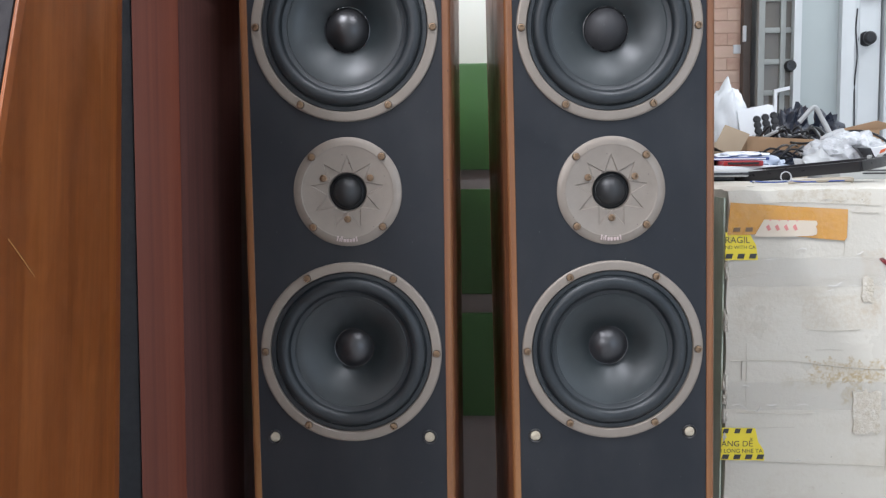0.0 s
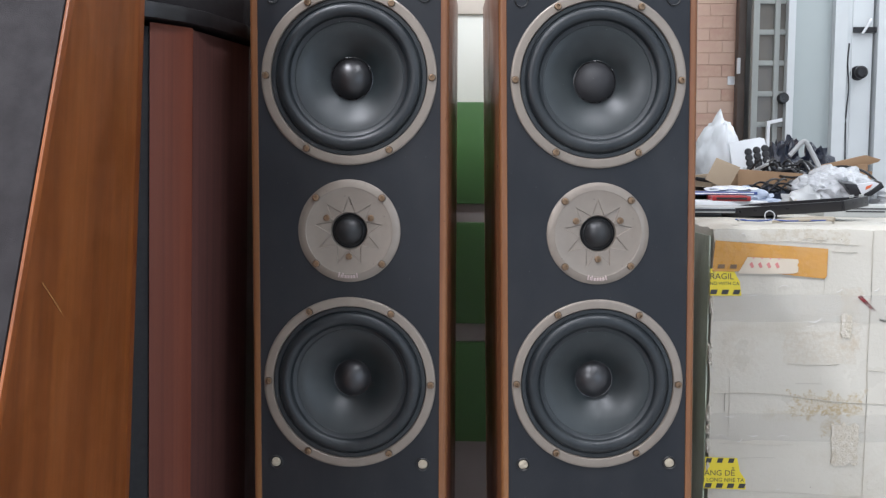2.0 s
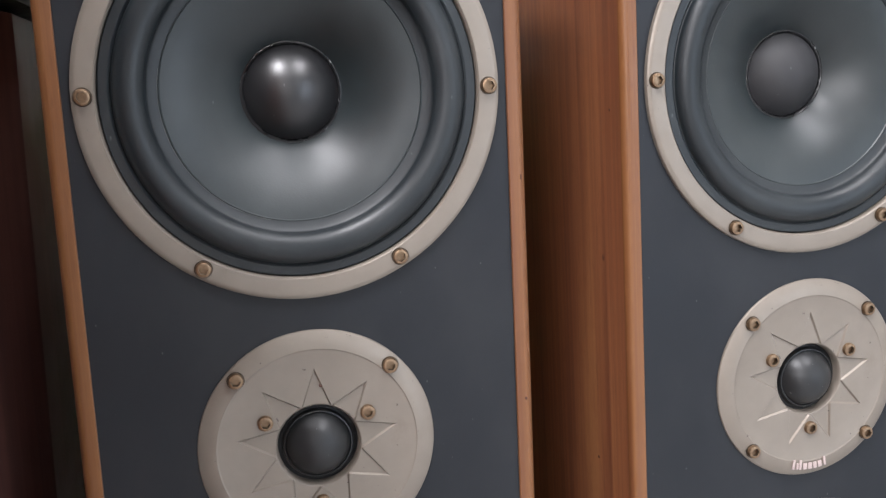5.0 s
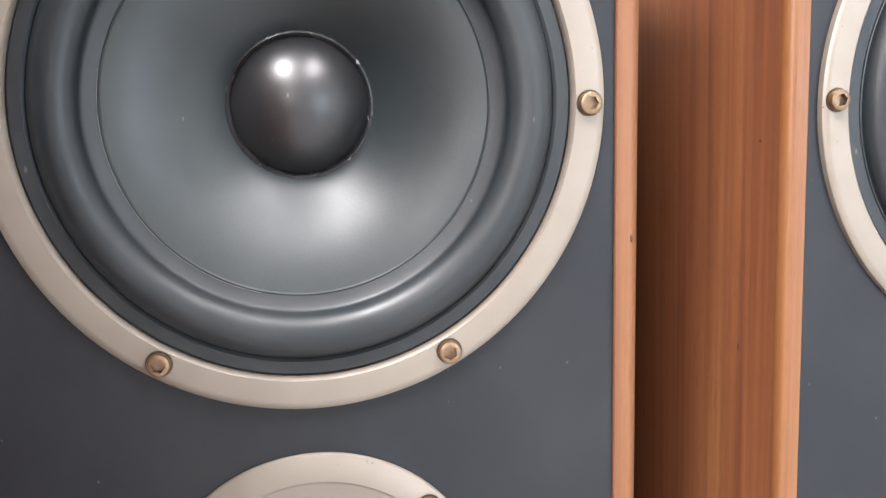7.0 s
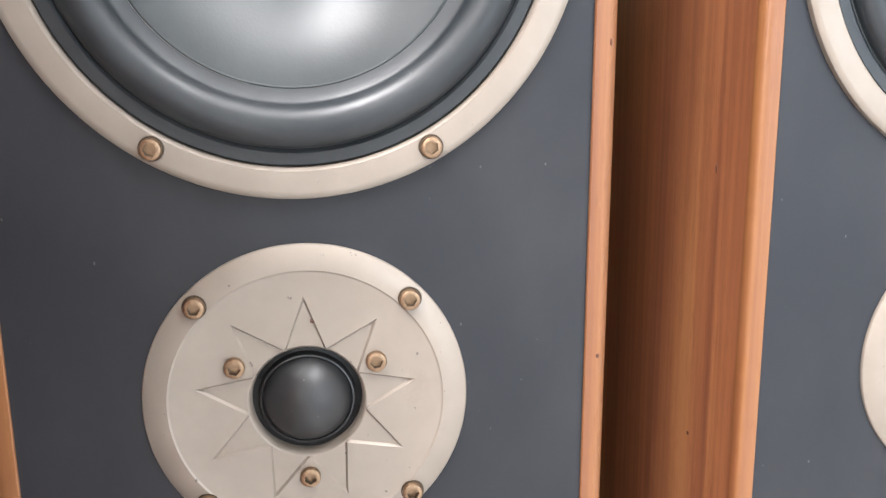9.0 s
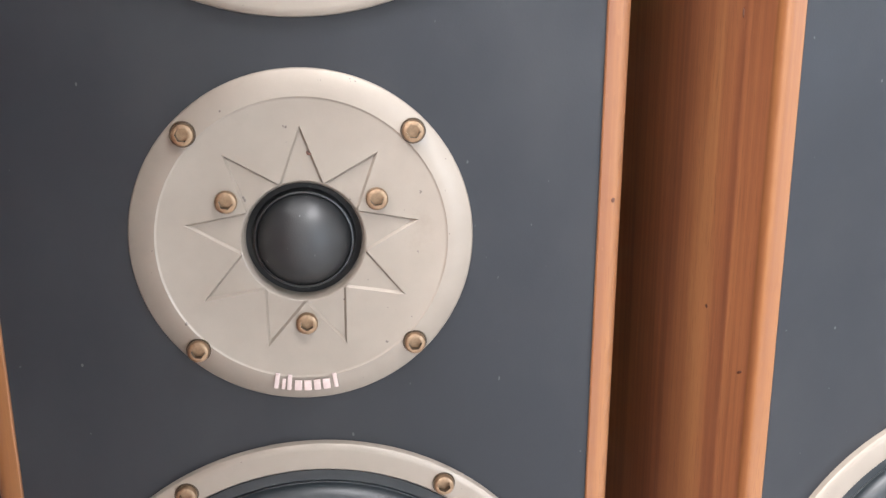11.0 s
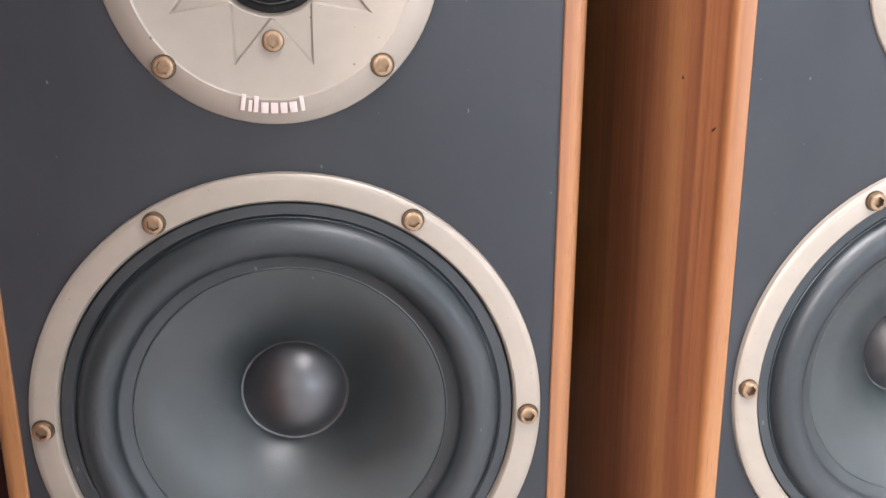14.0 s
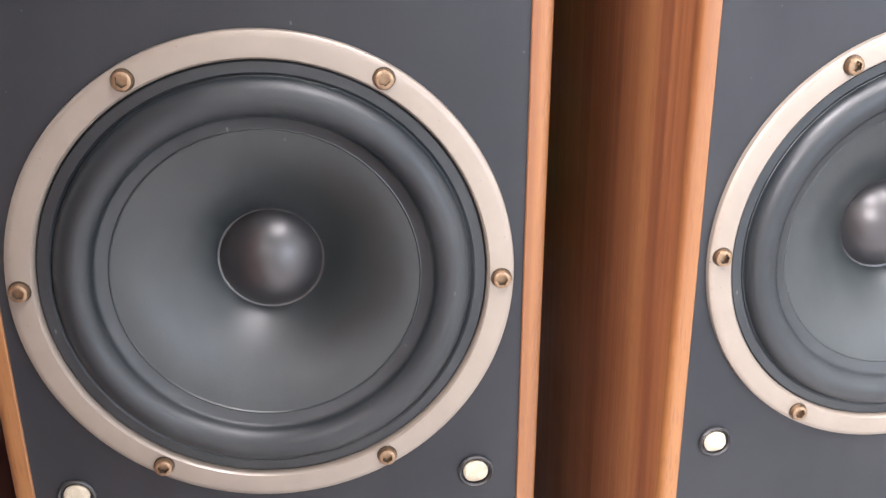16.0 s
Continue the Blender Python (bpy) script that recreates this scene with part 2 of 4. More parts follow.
def screw_mesh():
    """A socket-head screw seen end on, axis along -y, head standing proud."""
    R, r, h = 0.0039, 0.0024, 0.0030
    bm = bmesh.new()
    prof = [(R + 0.0006, 0.0), (R + 0.0005, -0.0004), (R, -0.0004), (R, -h + 0.0009), (R - 0.0003, -h + 0.0003), (R - 0.0009, -h)]
    rings = []
    n = 24
    for rad, y in prof:
        rings.append([bm.verts.new((rad * math.cos(2 * math.pi * k / n), y, rad * math.sin(2 * math.pi * k / n))) for k in range(n)])

    def hexr(k):
        a = (2 * math.pi * k / n) % (math.pi / 3) - math.pi / 6
        return r * math.cos(math.pi / 6) / math.cos(a)
    for y in (-h, -h + 0.0022):
        rings.append([bm.verts.new((hexr(k) * math.cos(2 * math.pi * k / n), y, hexr(k) * math.sin(2 * math.pi * k / n))) for k in range(n)])
    for a, b in zip(rings, rings[1:]):
        for k in range(n):
            j = (k + 1) % n
            bm.faces.new((a[k], a[j], b[j], b[k]))
    bm.faces.new(rings[-1])
    return bm


def star_plate():
    """The round tweeter plate: rolled rim, flat face, sunken nine-pointed star, funnel."""
    bm = bmesh.new()
    n = 360
    r_tip, r_val = 0.0412, 0.0222

    def star(k, inset):
        # straight line from the tip (a = 0) to the valley (a = 20 degrees)
        a = radians(abs((k + 20) % 40 - 20))
        tip, val = Vector((r_tip, 0)), Vector((r_val * math.cos(radians(20)), r_val * math.sin(radians(20))))
        e = val - tip
        nrm = Vector((e.y, -e.x)).normalized()
        nrm = nrm if nrm.dot(tip) > 0 else -nrm
        c = nrm.dot(tip) - inset
        return c / (nrm.x * math.cos(a) + nrm.y * math.sin(a))
    rows = []
    for r, y in ((0.0601, 0.001), (0.0601, -0.0008), (0.0597, -0.0014), (0.0580, -0.0022), (0.0560, -0.0029), (0.0540, -0.0034), (0.0520, -0.0037), (0.0508, -0.0038), (0.0503, -0.0035), (0.0499, -0.0034)):
        rows.append([(r, y)] * n)
    rows.append([(star(k, 0.0), -0.0034) for k in range(n)])
    rows.append([(max(star(k, 0.00025), 0.0222), -0.0031) for k in range(n)])
    rows.append([(max(star(k, 0.0008), 0.0221), -0.0023) for k in range(n)])
    for r, y in ((0.0220, -0.0023), (0.0216, -0.0021), (0.0211, -0.0014), (0.0207, -0.0003), (0.0205, 0.0012), (0.0204, 0.006)):
        rows.append([(r, y)] * n)
    vs = []
    for row in rows:
        vs.append([bm.verts.new((r * math.sin(radians(k)), y, r * math.cos(radians(k)))) for k, (r, y) in enumerate(row)])
    for a, b in zip(vs, vs[1:]):
        for k in range(n):
            j = (k + 1) % n
            bm.faces.new((a[k], a[j], b[j], b[k]))
    return bm


def edge_strip(side):
    """The upright front edge of a side panel, its outer corner rounded off."""
    pts = [(HALF - EDGE, 0.0036), (HALF - EDGE, -0.0011), (HALF - EDGE + 0.0004, -0.0015)]
    r = 0.0044
    for k in range(9):
        a = radians(90 * k / 8)
        pts.append((HALF - r + r * math.sin(a), -0.0015 + r * (1 - math.cos(a))))
    pts.append((HALF, 0.0036))
    bm = bmesh.new()
    lo = [bm.verts.new((side * x, y, BOTZ)) for x, y in pts]
    hi = [bm.verts.new((side * x, y, TOPZ)) for x, y in pts]
    bm.faces.new(lo)
    bm.faces.new(hi)
    for i in range(len(pts)):
        j = (i + 1) % len(pts)
        bm.faces.new((lo[i], lo[j], hi[j], hi[i]))
    return bm


def tall_speaker(m, label, caps):
    sp = thing("floor_speaker", m, label, "loudspeaker", "pair of tall loudspeakers")
    # cabinet shell: two sides with rounded front edges, top, bottom and back
    for name, box in (("side_panel", (-HALF, -HALF + EDGE, 0.0036, DEPTH, BOTZ, TOPZ)), ("side_panel", (HALF - EDGE, HALF, 0.0036, DEPTH, BOTZ, TOPZ)),
                      ("top_panel", (-HALF + EDGE, HALF - EDGE, 0.0, DEPTH, TOPZ - 0.012, TOPZ)), ("bottom_panel", (-HALF + EDGE, HALF - EDGE, 0.0, DEPTH, BOTZ, BOTZ + 0.012)),
                      ("back_panel", (-HALF + EDGE, HALF - EDGE, DEPTH - 0.012, DEPTH - 0.002, BOTZ + 0.012, TOPZ - 0.012))):
        part(name, block(*box), WALNUT, sp)
    for side in (-1, 1):
        part("edge_strip", edge_strip(side), EDGEWOOD, sp, "rounded walnut edge strip")
    part("baffle", plate_with_holes(), VINYL, sp, "black vinyl front board with fine dust")
    screw = finish(screw_mesh(), "screw", SCREW)
    screw.materials.append(SCREWSHADE)
    # hex walls and the thin foot rim take a dark colour as painted shade
    for poly in screw.polygons:
        if 0.0005 < math.hypot(poly.center.x, poly.center.z) < 0.00235 or math.hypot(poly.center.x, poly.center.z) > R_HEAD:
            poly.material_index = 1
    for wz, rc, cap_mat, bend, yc in zip(WOOFER_Z, (0.0238, 0.0221), caps, ((0.20, 0.42), (0.14, 0.50)), (0.0, 0.0018)):
        wo = part("woofer", lathe([(0.0904, 0.004), (0.0902, -0.0002), (0.0896, -0.0008), (0.0856, -0.0009), (0.0846, -0.0002), (0.084, 0.004), (0.084, 0.05), (0.055, 0.07)], 96), RUBBER, sp, "black woofer frame and gasket", pose(0, 0, wz))
        part("trim_ring", lathe([(R_IN, 0.002), (R_IN, -0.0018), (R_IN + 0.0003, -0.0027), (R_IN + 0.0010, -0.0034), (R_RING - 0.0030, -0.0035), (R_RING - 0.0012, -0.0032), (R_RING - 0.0003, -0.0025), (R_RING, -0.0012), (R_RING, 0.0004)], 128), RING, wo, "champagne painted metal ring with scuffs")
        roll = [(0.0850, 0.0004), (0.0843, 0.0)]
        for k in range(17):
            a = math.pi * k / 16
            roll.append((0.0764 + 0.0076 * math.cos(a), -0.0002 - 0.0062 * math.sin(a)))
        roll += [(0.0684, 0.0006), (0.0676, 0.0013), (0.0640, 0.0022), (0.0632, 0.0025)]
        part("surround", lathe(roll, 128), RUBBER, wo, "rolled rubber surround with flat inner lip")
        cone = [(0.0636, 0.0034), (0.0635, 0.0024), (0.0630, 0.0022), (0.0625, 0.0028)]
        for k in range(1, 13):
            t = k / 12
            cone.append((0.0625 - 0.0431 * t, 0.0028 + 0.042 * (bend[0] * t + bend[1] * t * t)))
        part("cone", lathe(cone, 96), CONE, wo, "dark polymer cone with a dull sheen")
        if rc > 0.023:
            part("glue_ring", lathe([(rc + 0.0024, 0.0262), (rc + 0.0018, 0.0230), (rc + 0.0010, 0.0227), (rc + 0.0002, 0.0232), (rc - 0.001, 0.026)], 96, wob=lambda i, u: 0.0003 * math.sin(43 * u * 6.2832 + i) * math.sin(11 * u * 6.2832)), GLUERING, wo, "uneven shiny bead of glue", pose(0, yc, 0))
        cap = [(rc + 0.0014, 0.0262), (rc + 0.0009, 0.0240), (rc, 0.0243)]
        for k in range(1, 15):
            a = radians(59) * (1 - k / 14)
            rr = rc / math.sin(radians(59))
            cap.append((rr * math.sin(a), 0.0243 - rr * (math.cos(a) - math.cos(radians(59)))))
        part("dust_cap", lathe(cap, 64), cap_mat, wo, "dull dark domed dust cap" if cap_mat is DULLCAP else "shiny black domed dust cap", pose(0, yc, 0))
        for k in range(6):
            a = radians(60 * k - 0.8)
            part("screw", screw, SCREW, wo, "", pose(R_BOLT * math.cos(a), -0.0034, R_BOLT * math.sin(a), 0, 17 * k, 0))
    tw = part("tweeter", star_plate(), RING, sp, "round champagne tweeter plate with sunken star", pose(0, 0, MIDZ), angle=25)
    part("dome_surround", lathe([(0.0208, 0.0034), (0.0194, 0.0030), (0.0184, 0.0024), (0.0180, 0.0010), (0.0175, 0.0), (0.0169, -0.0002), (0.0164, 0.0008)], 64), SILK, tw, "black rolled ring round the dome")
    dome = []
    for k in range(13):
        a = radians(66) * (1 - k / 12)
        rr = 0.0166 / math.sin(radians(66))
        dome.append((rr * math.sin(a), 0.0006 - rr * (math.cos(a) - math.cos(radians(66)))))
    part("dome", lathe(dome, 64), SILK, tw, "black soft dome")
    for x, z, y in ((0.0386, 0.0386, -0.0034), (-0.0386, 0.0386, -0.0034), (0.0386, -0.0386, -0.0034), (-0.0386, -0.0386, -0.0034), (-0.0258, 0.0152, -0.0029), (0.0258, 0.0152, -0.0029), (0, -0.0298, -0.0029)):
        part("screw", screw, SCREW, tw, "", pose(x, y, z, 0, 700 * x + 31, 0))
    # the maker's mark at the foot of the plate, as plain bars
    for x, w, h in ((-0.0116, 0.0016, 0.0058), (-0.0092, 0.0013, 0.0040), (-0.0071, 0.0016, 0.0058), (-0.0040, 0.0026, 0.0038), (-0.0006, 0.0026, 0.0038), (0.0028, 0.0024, 0.0038), (0.0062, 0.0026, 0.0038), (0.0094, 0.0015, 0.0054)):
        a = x / 0.053
        part("mark", block(-w / 2, w / 2, -0.0004, 0.0004, -h / 2, h / 2, 0.0002), PINKPRINT, tw, "", pose(x, -0.0045, -0.0535 * math.cos(a) + (h - 0.0040) / 2, 0, -math.degrees(a) * 0.8, 0))
    for x in (-0.0885, 0.0870):
        for z in (MIDZ - 0.2770, MIDZ + 0.270):
            so = part("grille_socket", lathe([(0.0082, 0.001), (0.0082, -0.0012), (0.0074, -0.0018), (0.0066, -0.0012), (0.0062, 0.0006)], 32), BLACKTRIM, sp, "", pose(x, 0, z))
            if z < MIDZ:
                part("felt_plug", lathe([(0.0056, 0.0014), (0.0056, -0.0008), (0.0048, -0.0016), (0.003, -0.0019), (0, -0.0018)], 20, wob=lambda i, u: 0.0004 * math.sin(17 * u + i)), FELT, so, "cream felt plug")
    return sp


def fleck(parent, x, y, z, size, tilt):
    """A tiny dark knot or nick in the veneer."""
    part("nick", lathe([(0.0, -1.0), (0.7, -0.7), (1.0, 0.0), (0.7, 0.7), (0.0, 1.0)], 10), NICK, parent, "", pose(x, y, z, tilt, 0, 0) @ Matrix.Diagonal((size[0], size[1], size[2], 1)))


NICK = mottled("dark_nick", (0.05, 0.016, 0.008, 1), (0.08, 0.025, 0.012, 1), 0.6, 300)
LX, LY = -0.103, 1.0185
left_speaker = tall_speaker(pose(LX, LY, 0), "tall walnut loudspeaker, black front, two woofers, standing on floor", (CAP, LOWCAP))
right_speaker = tall_speaker(pose(0.2003, 1.0455, -0.002, 0.6, -0.92, 2.6), "tall walnut loudspeaker, black front, standing beside white foam box", (DULLCAP, LOWCAP))
fleck(left_speaker, HALF - 0.004, -0.0016, 0.812, (0.0007, 0.0004, 0.0009), 0)
fleck(left_speaker, HALF - 0.003, -0.0016, 0.93, (0.0004, 0.0004, 0.0014), 0)
fleck(right_speaker, -HALF, 0.010, 0.735, (0.0004, 0.0024, 0.0006), -28)
fleck(right_speaker, -HALF, 0.045, 0.752, (0.0004, 0.0012, 0.0010), 0)
fleck(right_speaker, -HALF, 0.016, 0.965, (0.0004, 0.0008, 0.0008), 0)
fleck(right_speaker, -HALF, 0.030, 0.88, (0.0004, 0.0006, 0.0022), 0)
tweeter = [c for c in left_speaker.children if c.name.startswith("tweeter")][0]
fleck(tweeter, 0.0030, -0.0033, 0.0312, (0.0009, 0.0004, 0.0005), 0)
fleck(tweeter, 0.0024, -0.0033, 0.0318, (0.0004, 0.0003, 0.0006), 0)
arc = [(0.0636 * math.cos(radians(a)), 0.0022, 0.0636 * math.sin(radians(a))) for a in range(168, 262, 8)]
GLUE = mottled("old_glue", (0.20, 0.20, 0.19, 1), (0.10, 0.10, 0.10, 1), 0.5, 120)
woofers = [c for c in left_speaker.children if c.name.startswith("woofer")]
part("glue_line", tube(arc, 0.00010, 5, 3), GLUE, woofers[0], "thin pale line of old glue")

# ---- materials of the surroundings ----
PLASTER = mottled("white_plaster", (0.74, 0.745, 0.73, 1), (0.67, 0.675, 0.66, 1), 0.8, 6, 0, 0.2, 60)
PALEPAINT = mottled("pale_grey_paint", (0.62, 0.65, 0.66, 1), (0.55, 0.58, 0.59, 1), 0.45, 7, 0, 0.1, 120)
BLUEGREY = mottled("blue_grey_paint", (0.41, 0.455, 0.455, 1), (0.37, 0.415, 0.415, 1), 0.45, 5, 0, 0.1, 120)
STEELGREY = mottled("grey_metal_paint", (0.33, 0.345, 0.33, 1), (0.27, 0.285, 0.27, 1), 0.4, 14)
GREEN = mottled("green_enamel", (0.055, 0.145, 0.040, 1), (0.046, 0.122, 0.035, 1), 0.4, 9, 0, 0.1, 150)
GREYRAIL = mottled("grey_rail_paint", (0.34, 0.30, 0.29, 1), (0.28, 0.25, 0.24, 1), 0.6, 20)
FLOORTILE = mottled("floor_tile", (0.43, 0.43, 0.43, 1), (0.37, 0.37, 0.37, 1), 0.35, 8)
GROUT = mottled("grout", (0.62, 0.42, 0.33, 1), (0.55, 0.36, 0.28, 1), 0.9, 40)
CARDBOARD = mottled("brown_cardboard", (0.36, 0.23, 0.13, 1), (0.29, 0.18, 0.10, 1), 0.8, 14, 0, 0.3, 300)
PALECARD = mottled("pale_cardboard", (0.47, 0.37, 0.26, 1), (0.42, 0.32, 0.22, 1), 0.8, 14, 0, 0.3, 300)
WHITEPLASTIC = mottled("white_plastic", (0.80, 0.82, 0.84, 1), (0.72, 0.74, 0.76, 1), 0.4, 10)
NAVYBAG = mottled("navy_black_plastic", (0.012, 0.016, 0.030, 1), (0.022, 0.028, 0.045, 1), 0.3, 12)
BLACKPLASTIC = mottled("black_plastic", (0.012, 0.012, 0.014, 1), (0.018, 0.018, 0.02, 1), 0.32, 30)
GREYPLASTIC = mottled("grey_plastic", (0.45, 0.46, 0.46, 1), (0.38, 0.39, 0.39, 1), 0.4, 30)
PALEBLUE = mottled("pale_blue_plastic", (0.42, 0.48, 0.58, 1), (0.30, 0.36, 0.48, 1), 0.35, 12)
SILVER = mottled("silver_carton", (0.48, 0.49, 0.47, 1), (0.42, 0.43, 0.41, 1), 0.45, 20)
BEIGE = mottled("beige_strap", (0.42, 0.37, 0.29, 1), (0.34, 0.29, 0.22, 1), 0.8, 60, 0, 0.4, 700)
BLUE = mottled("blue_plastic", (0.03, 0.06, 0.22, 1), (0.04, 0.08, 0.28, 1), 0.4, 30)
RED = mottled("red_plastic", (0.36, 0.02, 0.02, 1), (0.28, 0.016, 0.018, 1), 0.4, 30)
ORANGE = mottled("orange_print", (0.75, 0.16, 0.05, 1), (0.65, 0.13, 0.04, 1), 0.5, 30)
DARKINK = mottled("dark_ink", (0.03, 0.03, 0.03, 1), (0.045, 0.045, 0.045, 1), 0.5, 60)
REDINK = mottled("red_ink", (0.55, 0.16, 0.15, 1), (0.62, 0.26, 0.24, 1), 0.5, 60)
YELLOW = mottled("yellow_label", (0.80, 0.66, 0.03, 1), (0.74, 0.60, 0.03, 1), 0.42, 30, 0, 0.1, 200)
AMBER = mottled("amber_tape", (0.55, 0.265, 0.02, 1), (0.47, 0.21, 0.015, 1), 0.25, 16, 0, 0.35, 60, 0.6, 0.002)
CREAMTAPE = mottled("cream_tape", (0.66, 0.58, 0.46, 1), (0.58, 0.50, 0.39, 1), 0.4, 30, 0, 0.3, 90)
# film with the green cabinet's reflection put into its colour
REFLECTIONFILM = mottled("film_with_green_reflection", (0.52, 0.55, 0.45, 1), (0.34, 0.40, 0.30, 1), 0.35, 9, 0, 0.6, 60, 0.6, 0.003)
DARKPOST = mottled("dark_brown_post", (0.13, 0.10, 0.085, 1), (0.09, 0.07, 0.06, 1), 0.6, 14)
DARKPANE = mottled("dark_glass", (0.10, 0.105, 0.10, 1), (0.20, 0.17, 0.14, 1), 0.12, 7, 0, 0.02, 20)
DARKBODY = mottled("dark_purple_grey_cloth", (0.0125, 0.0098, 0.0108, 1), (0.0165, 0.013, 0.0142, 1), 0.8, 30, 0, 0.4, 1300)


def foam_material():
    m = Mat("worn_white_foam", (0.76, 0.75, 0.71, 1), 0.5)
    base = m.mix(m.noise(5, 5), (0.60, 0.572, 0.495, 1), (0.53, 0.50, 0.425, 1))
    warm = m.ramp(m.noise(5.5, 6, (1, 1, 1.6), 0.65, 0.4), [(0.54, grey(0)), (0.72, grey(0.5))])
    base = m.mix(warm, base, (0.46, 0.40, 0.30, 1))
    dirt = m.ramp(m.noise(40, 6, (1, 1, 1), 0.7), [(0.63, grey(0)), (0.76, grey(0.4))])
    base = m.mix(dirt, base, (0.36, 0.30, 0.22, 1))
    dots = m.ramp(m.noise(110, 1.5, (1, 1, 1), 0.4), [(0.785, grey(0)), (0.81, grey(0.8))])
    base = m.mix(dots, base, (0.07, 0.055, 0.04, 1))
    sep = m.node("ShaderNodeSeparateXYZ", Vector=m.coords())
    ragged = m.noise(55, 6, (1, 1, 1), 0.7)
    speck = m.ramp(m.noise(130, 5, (1, 1, 1), 0.7), [(0.42, grey(0.15)), (0.60, grey(1))])

    def calc(op, a, b=0.0):
        n = m.t.nodes.new("ShaderNodeMath")
        n.operation = op
        for socket, v in zip(n.inputs, (a, b)):
            if hasattr(v, "is_output"):
                m.t.links.new(v, socket)
            else:
                socket.default_value = v
        return n.outputs[0]

    def blot(x, z, w, h, ragged_by, strength):
        """A ragged oblong on the front of the box, 0 outside and up to 'strength' inside."""
        far = calc("MAXIMUM", calc("SUBTRACT", calc("ABSOLUTE", calc("SUBTRACT", sep.outputs["X"], x)), w / 2), calc("SUBTRACT", calc("ABSOLUTE", calc("SUBTRACT", sep.outputs["Z"], z)), h / 2))
        far = calc("ADD", far, calc("MULTIPLY", calc("SUBTRACT", ragged, 0.5), ragged_by))
        inside = m.ramp(calc("ADD", calc("MULTIPLY", far, -60.0), 0.5), [(0.40, grey(0)), (0.60, grey(strength))])
        return m.mix(1.0, inside, speck, "MULTIPLY")
    for x, z, w, h, by, strength, tint in ((0.690, 0.622, 0.034, 0.110, 0.03, 0.42, (0.47, 0.37, 0.25, 1)), (0.640, 0.572, 0.126, 0.056, 0.02, 0.36, (0.47, 0.39, 0.28, 1)),
                                           (0.655, 0.470, 0.120, 0.034, 0.10, 0.75, (0.40, 0.30, 0.15, 1)), (0.667, 0.442, 0.040, 0.050, 0.10, 0.75, (0.40, 0.30, 0.15, 1)),
                                           (0.590, 0.452, 0.080, 0.016, 0.08, 0.4, (0.42, 0.34, 0.20, 1)), (0.610, 0.766, 0.150, 0.018, 0.05, 0.6, (0.40, 0.33, 0.22, 1)),
                                           (0.500, 0.560, 0.060, 0.050, 0.12, 0.25, (0.45, 0.38, 0.29, 1))):
        base = m.mix(blot(x, z, w, h, by, strength), base, tint)
    m.colour(base)
    m.rough(m.ramp(m.noise(9, 4), [(0.35, grey(0.25)), (0.65, grey(0.6))]))
    m.bump(m.mix(0.4, m.noise(18, 6), m.noise(150, 4)), 0.5, 0.004)
    return m.m


def painted_brick():
    m = Mat("pink_painted_brick", (0.55, 0.33, 0.27, 1), 0.75)
    info = m.t.nodes.new("ShaderNodeObjectInfo").outputs["Random"]
    c = m.ramp(info, [(0.0, (0.55, 0.33, 0.26, 1)), (0.5, (0.62, 0.40, 0.32, 1)), (1.0, (0.68, 0.49, 0.40, 1))])
    c = m.mix(m.ramp(m.noise(22, 5), [(0.35, grey(0)), (0.65, grey(0.7))]), c, (0.66, 0.48, 0.36, 1))
    m.colour(c)
    m.bump(m.noise(90, 5), 0.4, 0.003)
    return m.m


def bubble_wrap():
    m = Mat("bubble_wrap", (0.80, 0.83, 0.86, 1), 0.18, 0, 0.7)
    v = m.node("ShaderNodeTexVoronoi", Vector=m.coords(), Scale=130.0)
    m.colour(m.mix(m.noise(14, 4), (0.88, 0.90, 0.92, 1), (0.72, 0.75, 0.78, 1)))
    m.b.inputs["Transmission Weight"].default_value = 0.35
    m.bump(v.outputs["Distance"], 0.6, 0.003)
    return m.m


FOAM, BRICK, BUBBLE = foam_material(), painted_brick(), bubble_wrap()


# ---- structure ----
def slab(name, box, mat, label, category):
    return tagged(part(name, block(*box), mat, None), label, category, "", "structure")


floor_ob = slab("floor", (-3, 3.5, -3.5, 6.2, -0.1, 0), FLOORTILE, "pale tiled shop floor", "floor")
slab("ceiling", (-3, 3.5, -3.5, 6.2, 3.2, 3.3), PLASTER, "white plaster ceiling", "ceiling")
slab("wall_left", (-3.1, -3, -3.5, 6.2, 0, 3.2), PLASTER, "white plaster side wall", "wall")
slab("wall_right", (3.5, 3.6, -3.5, 6.2, 0, 3.2), PLASTER, "white plaster side wall", "wall")
slab("wall_back", (-3, 0.56, 2.6, 2.7, 0, 3.2), PLASTER, "white plaster wall behind the loudspeakers", "wall")
slab("wall_passage", (0.46, 0.56, 2.7, 4.5, 0, 3.2), PLASTER, "white plaster passage wall", "wall")
# unseen shop front behind the viewer: wall with wide door opening, added high window
slab("wall_south_1", (-3, -2.96, -3.6, -3.5, 0, 3.2), PLASTER, "white plaster front wall", "wall")
slab("wall_south_2", (-1.3, 1.85, -3.6, -3.5, 0, 3.2), PLASTER, "white plaster front wall", "wall")
slab("wall_south_3", (3.45, 3.5, -3.6, -3.5, 0, 3.2), PLASTER, "white plaster front wall", "wall")
slab("wall_south_4", (-2.96, -1.3, -3.6, -3.5, 0, 1.5), PLASTER, "white plaster wall under the added window", "wall")
slab("wall_south_5", (-2.96, -1.3, -3.6, -3.5, 2.9, 3.2), PLASTER, "white plaster wall over the added window", "wall")
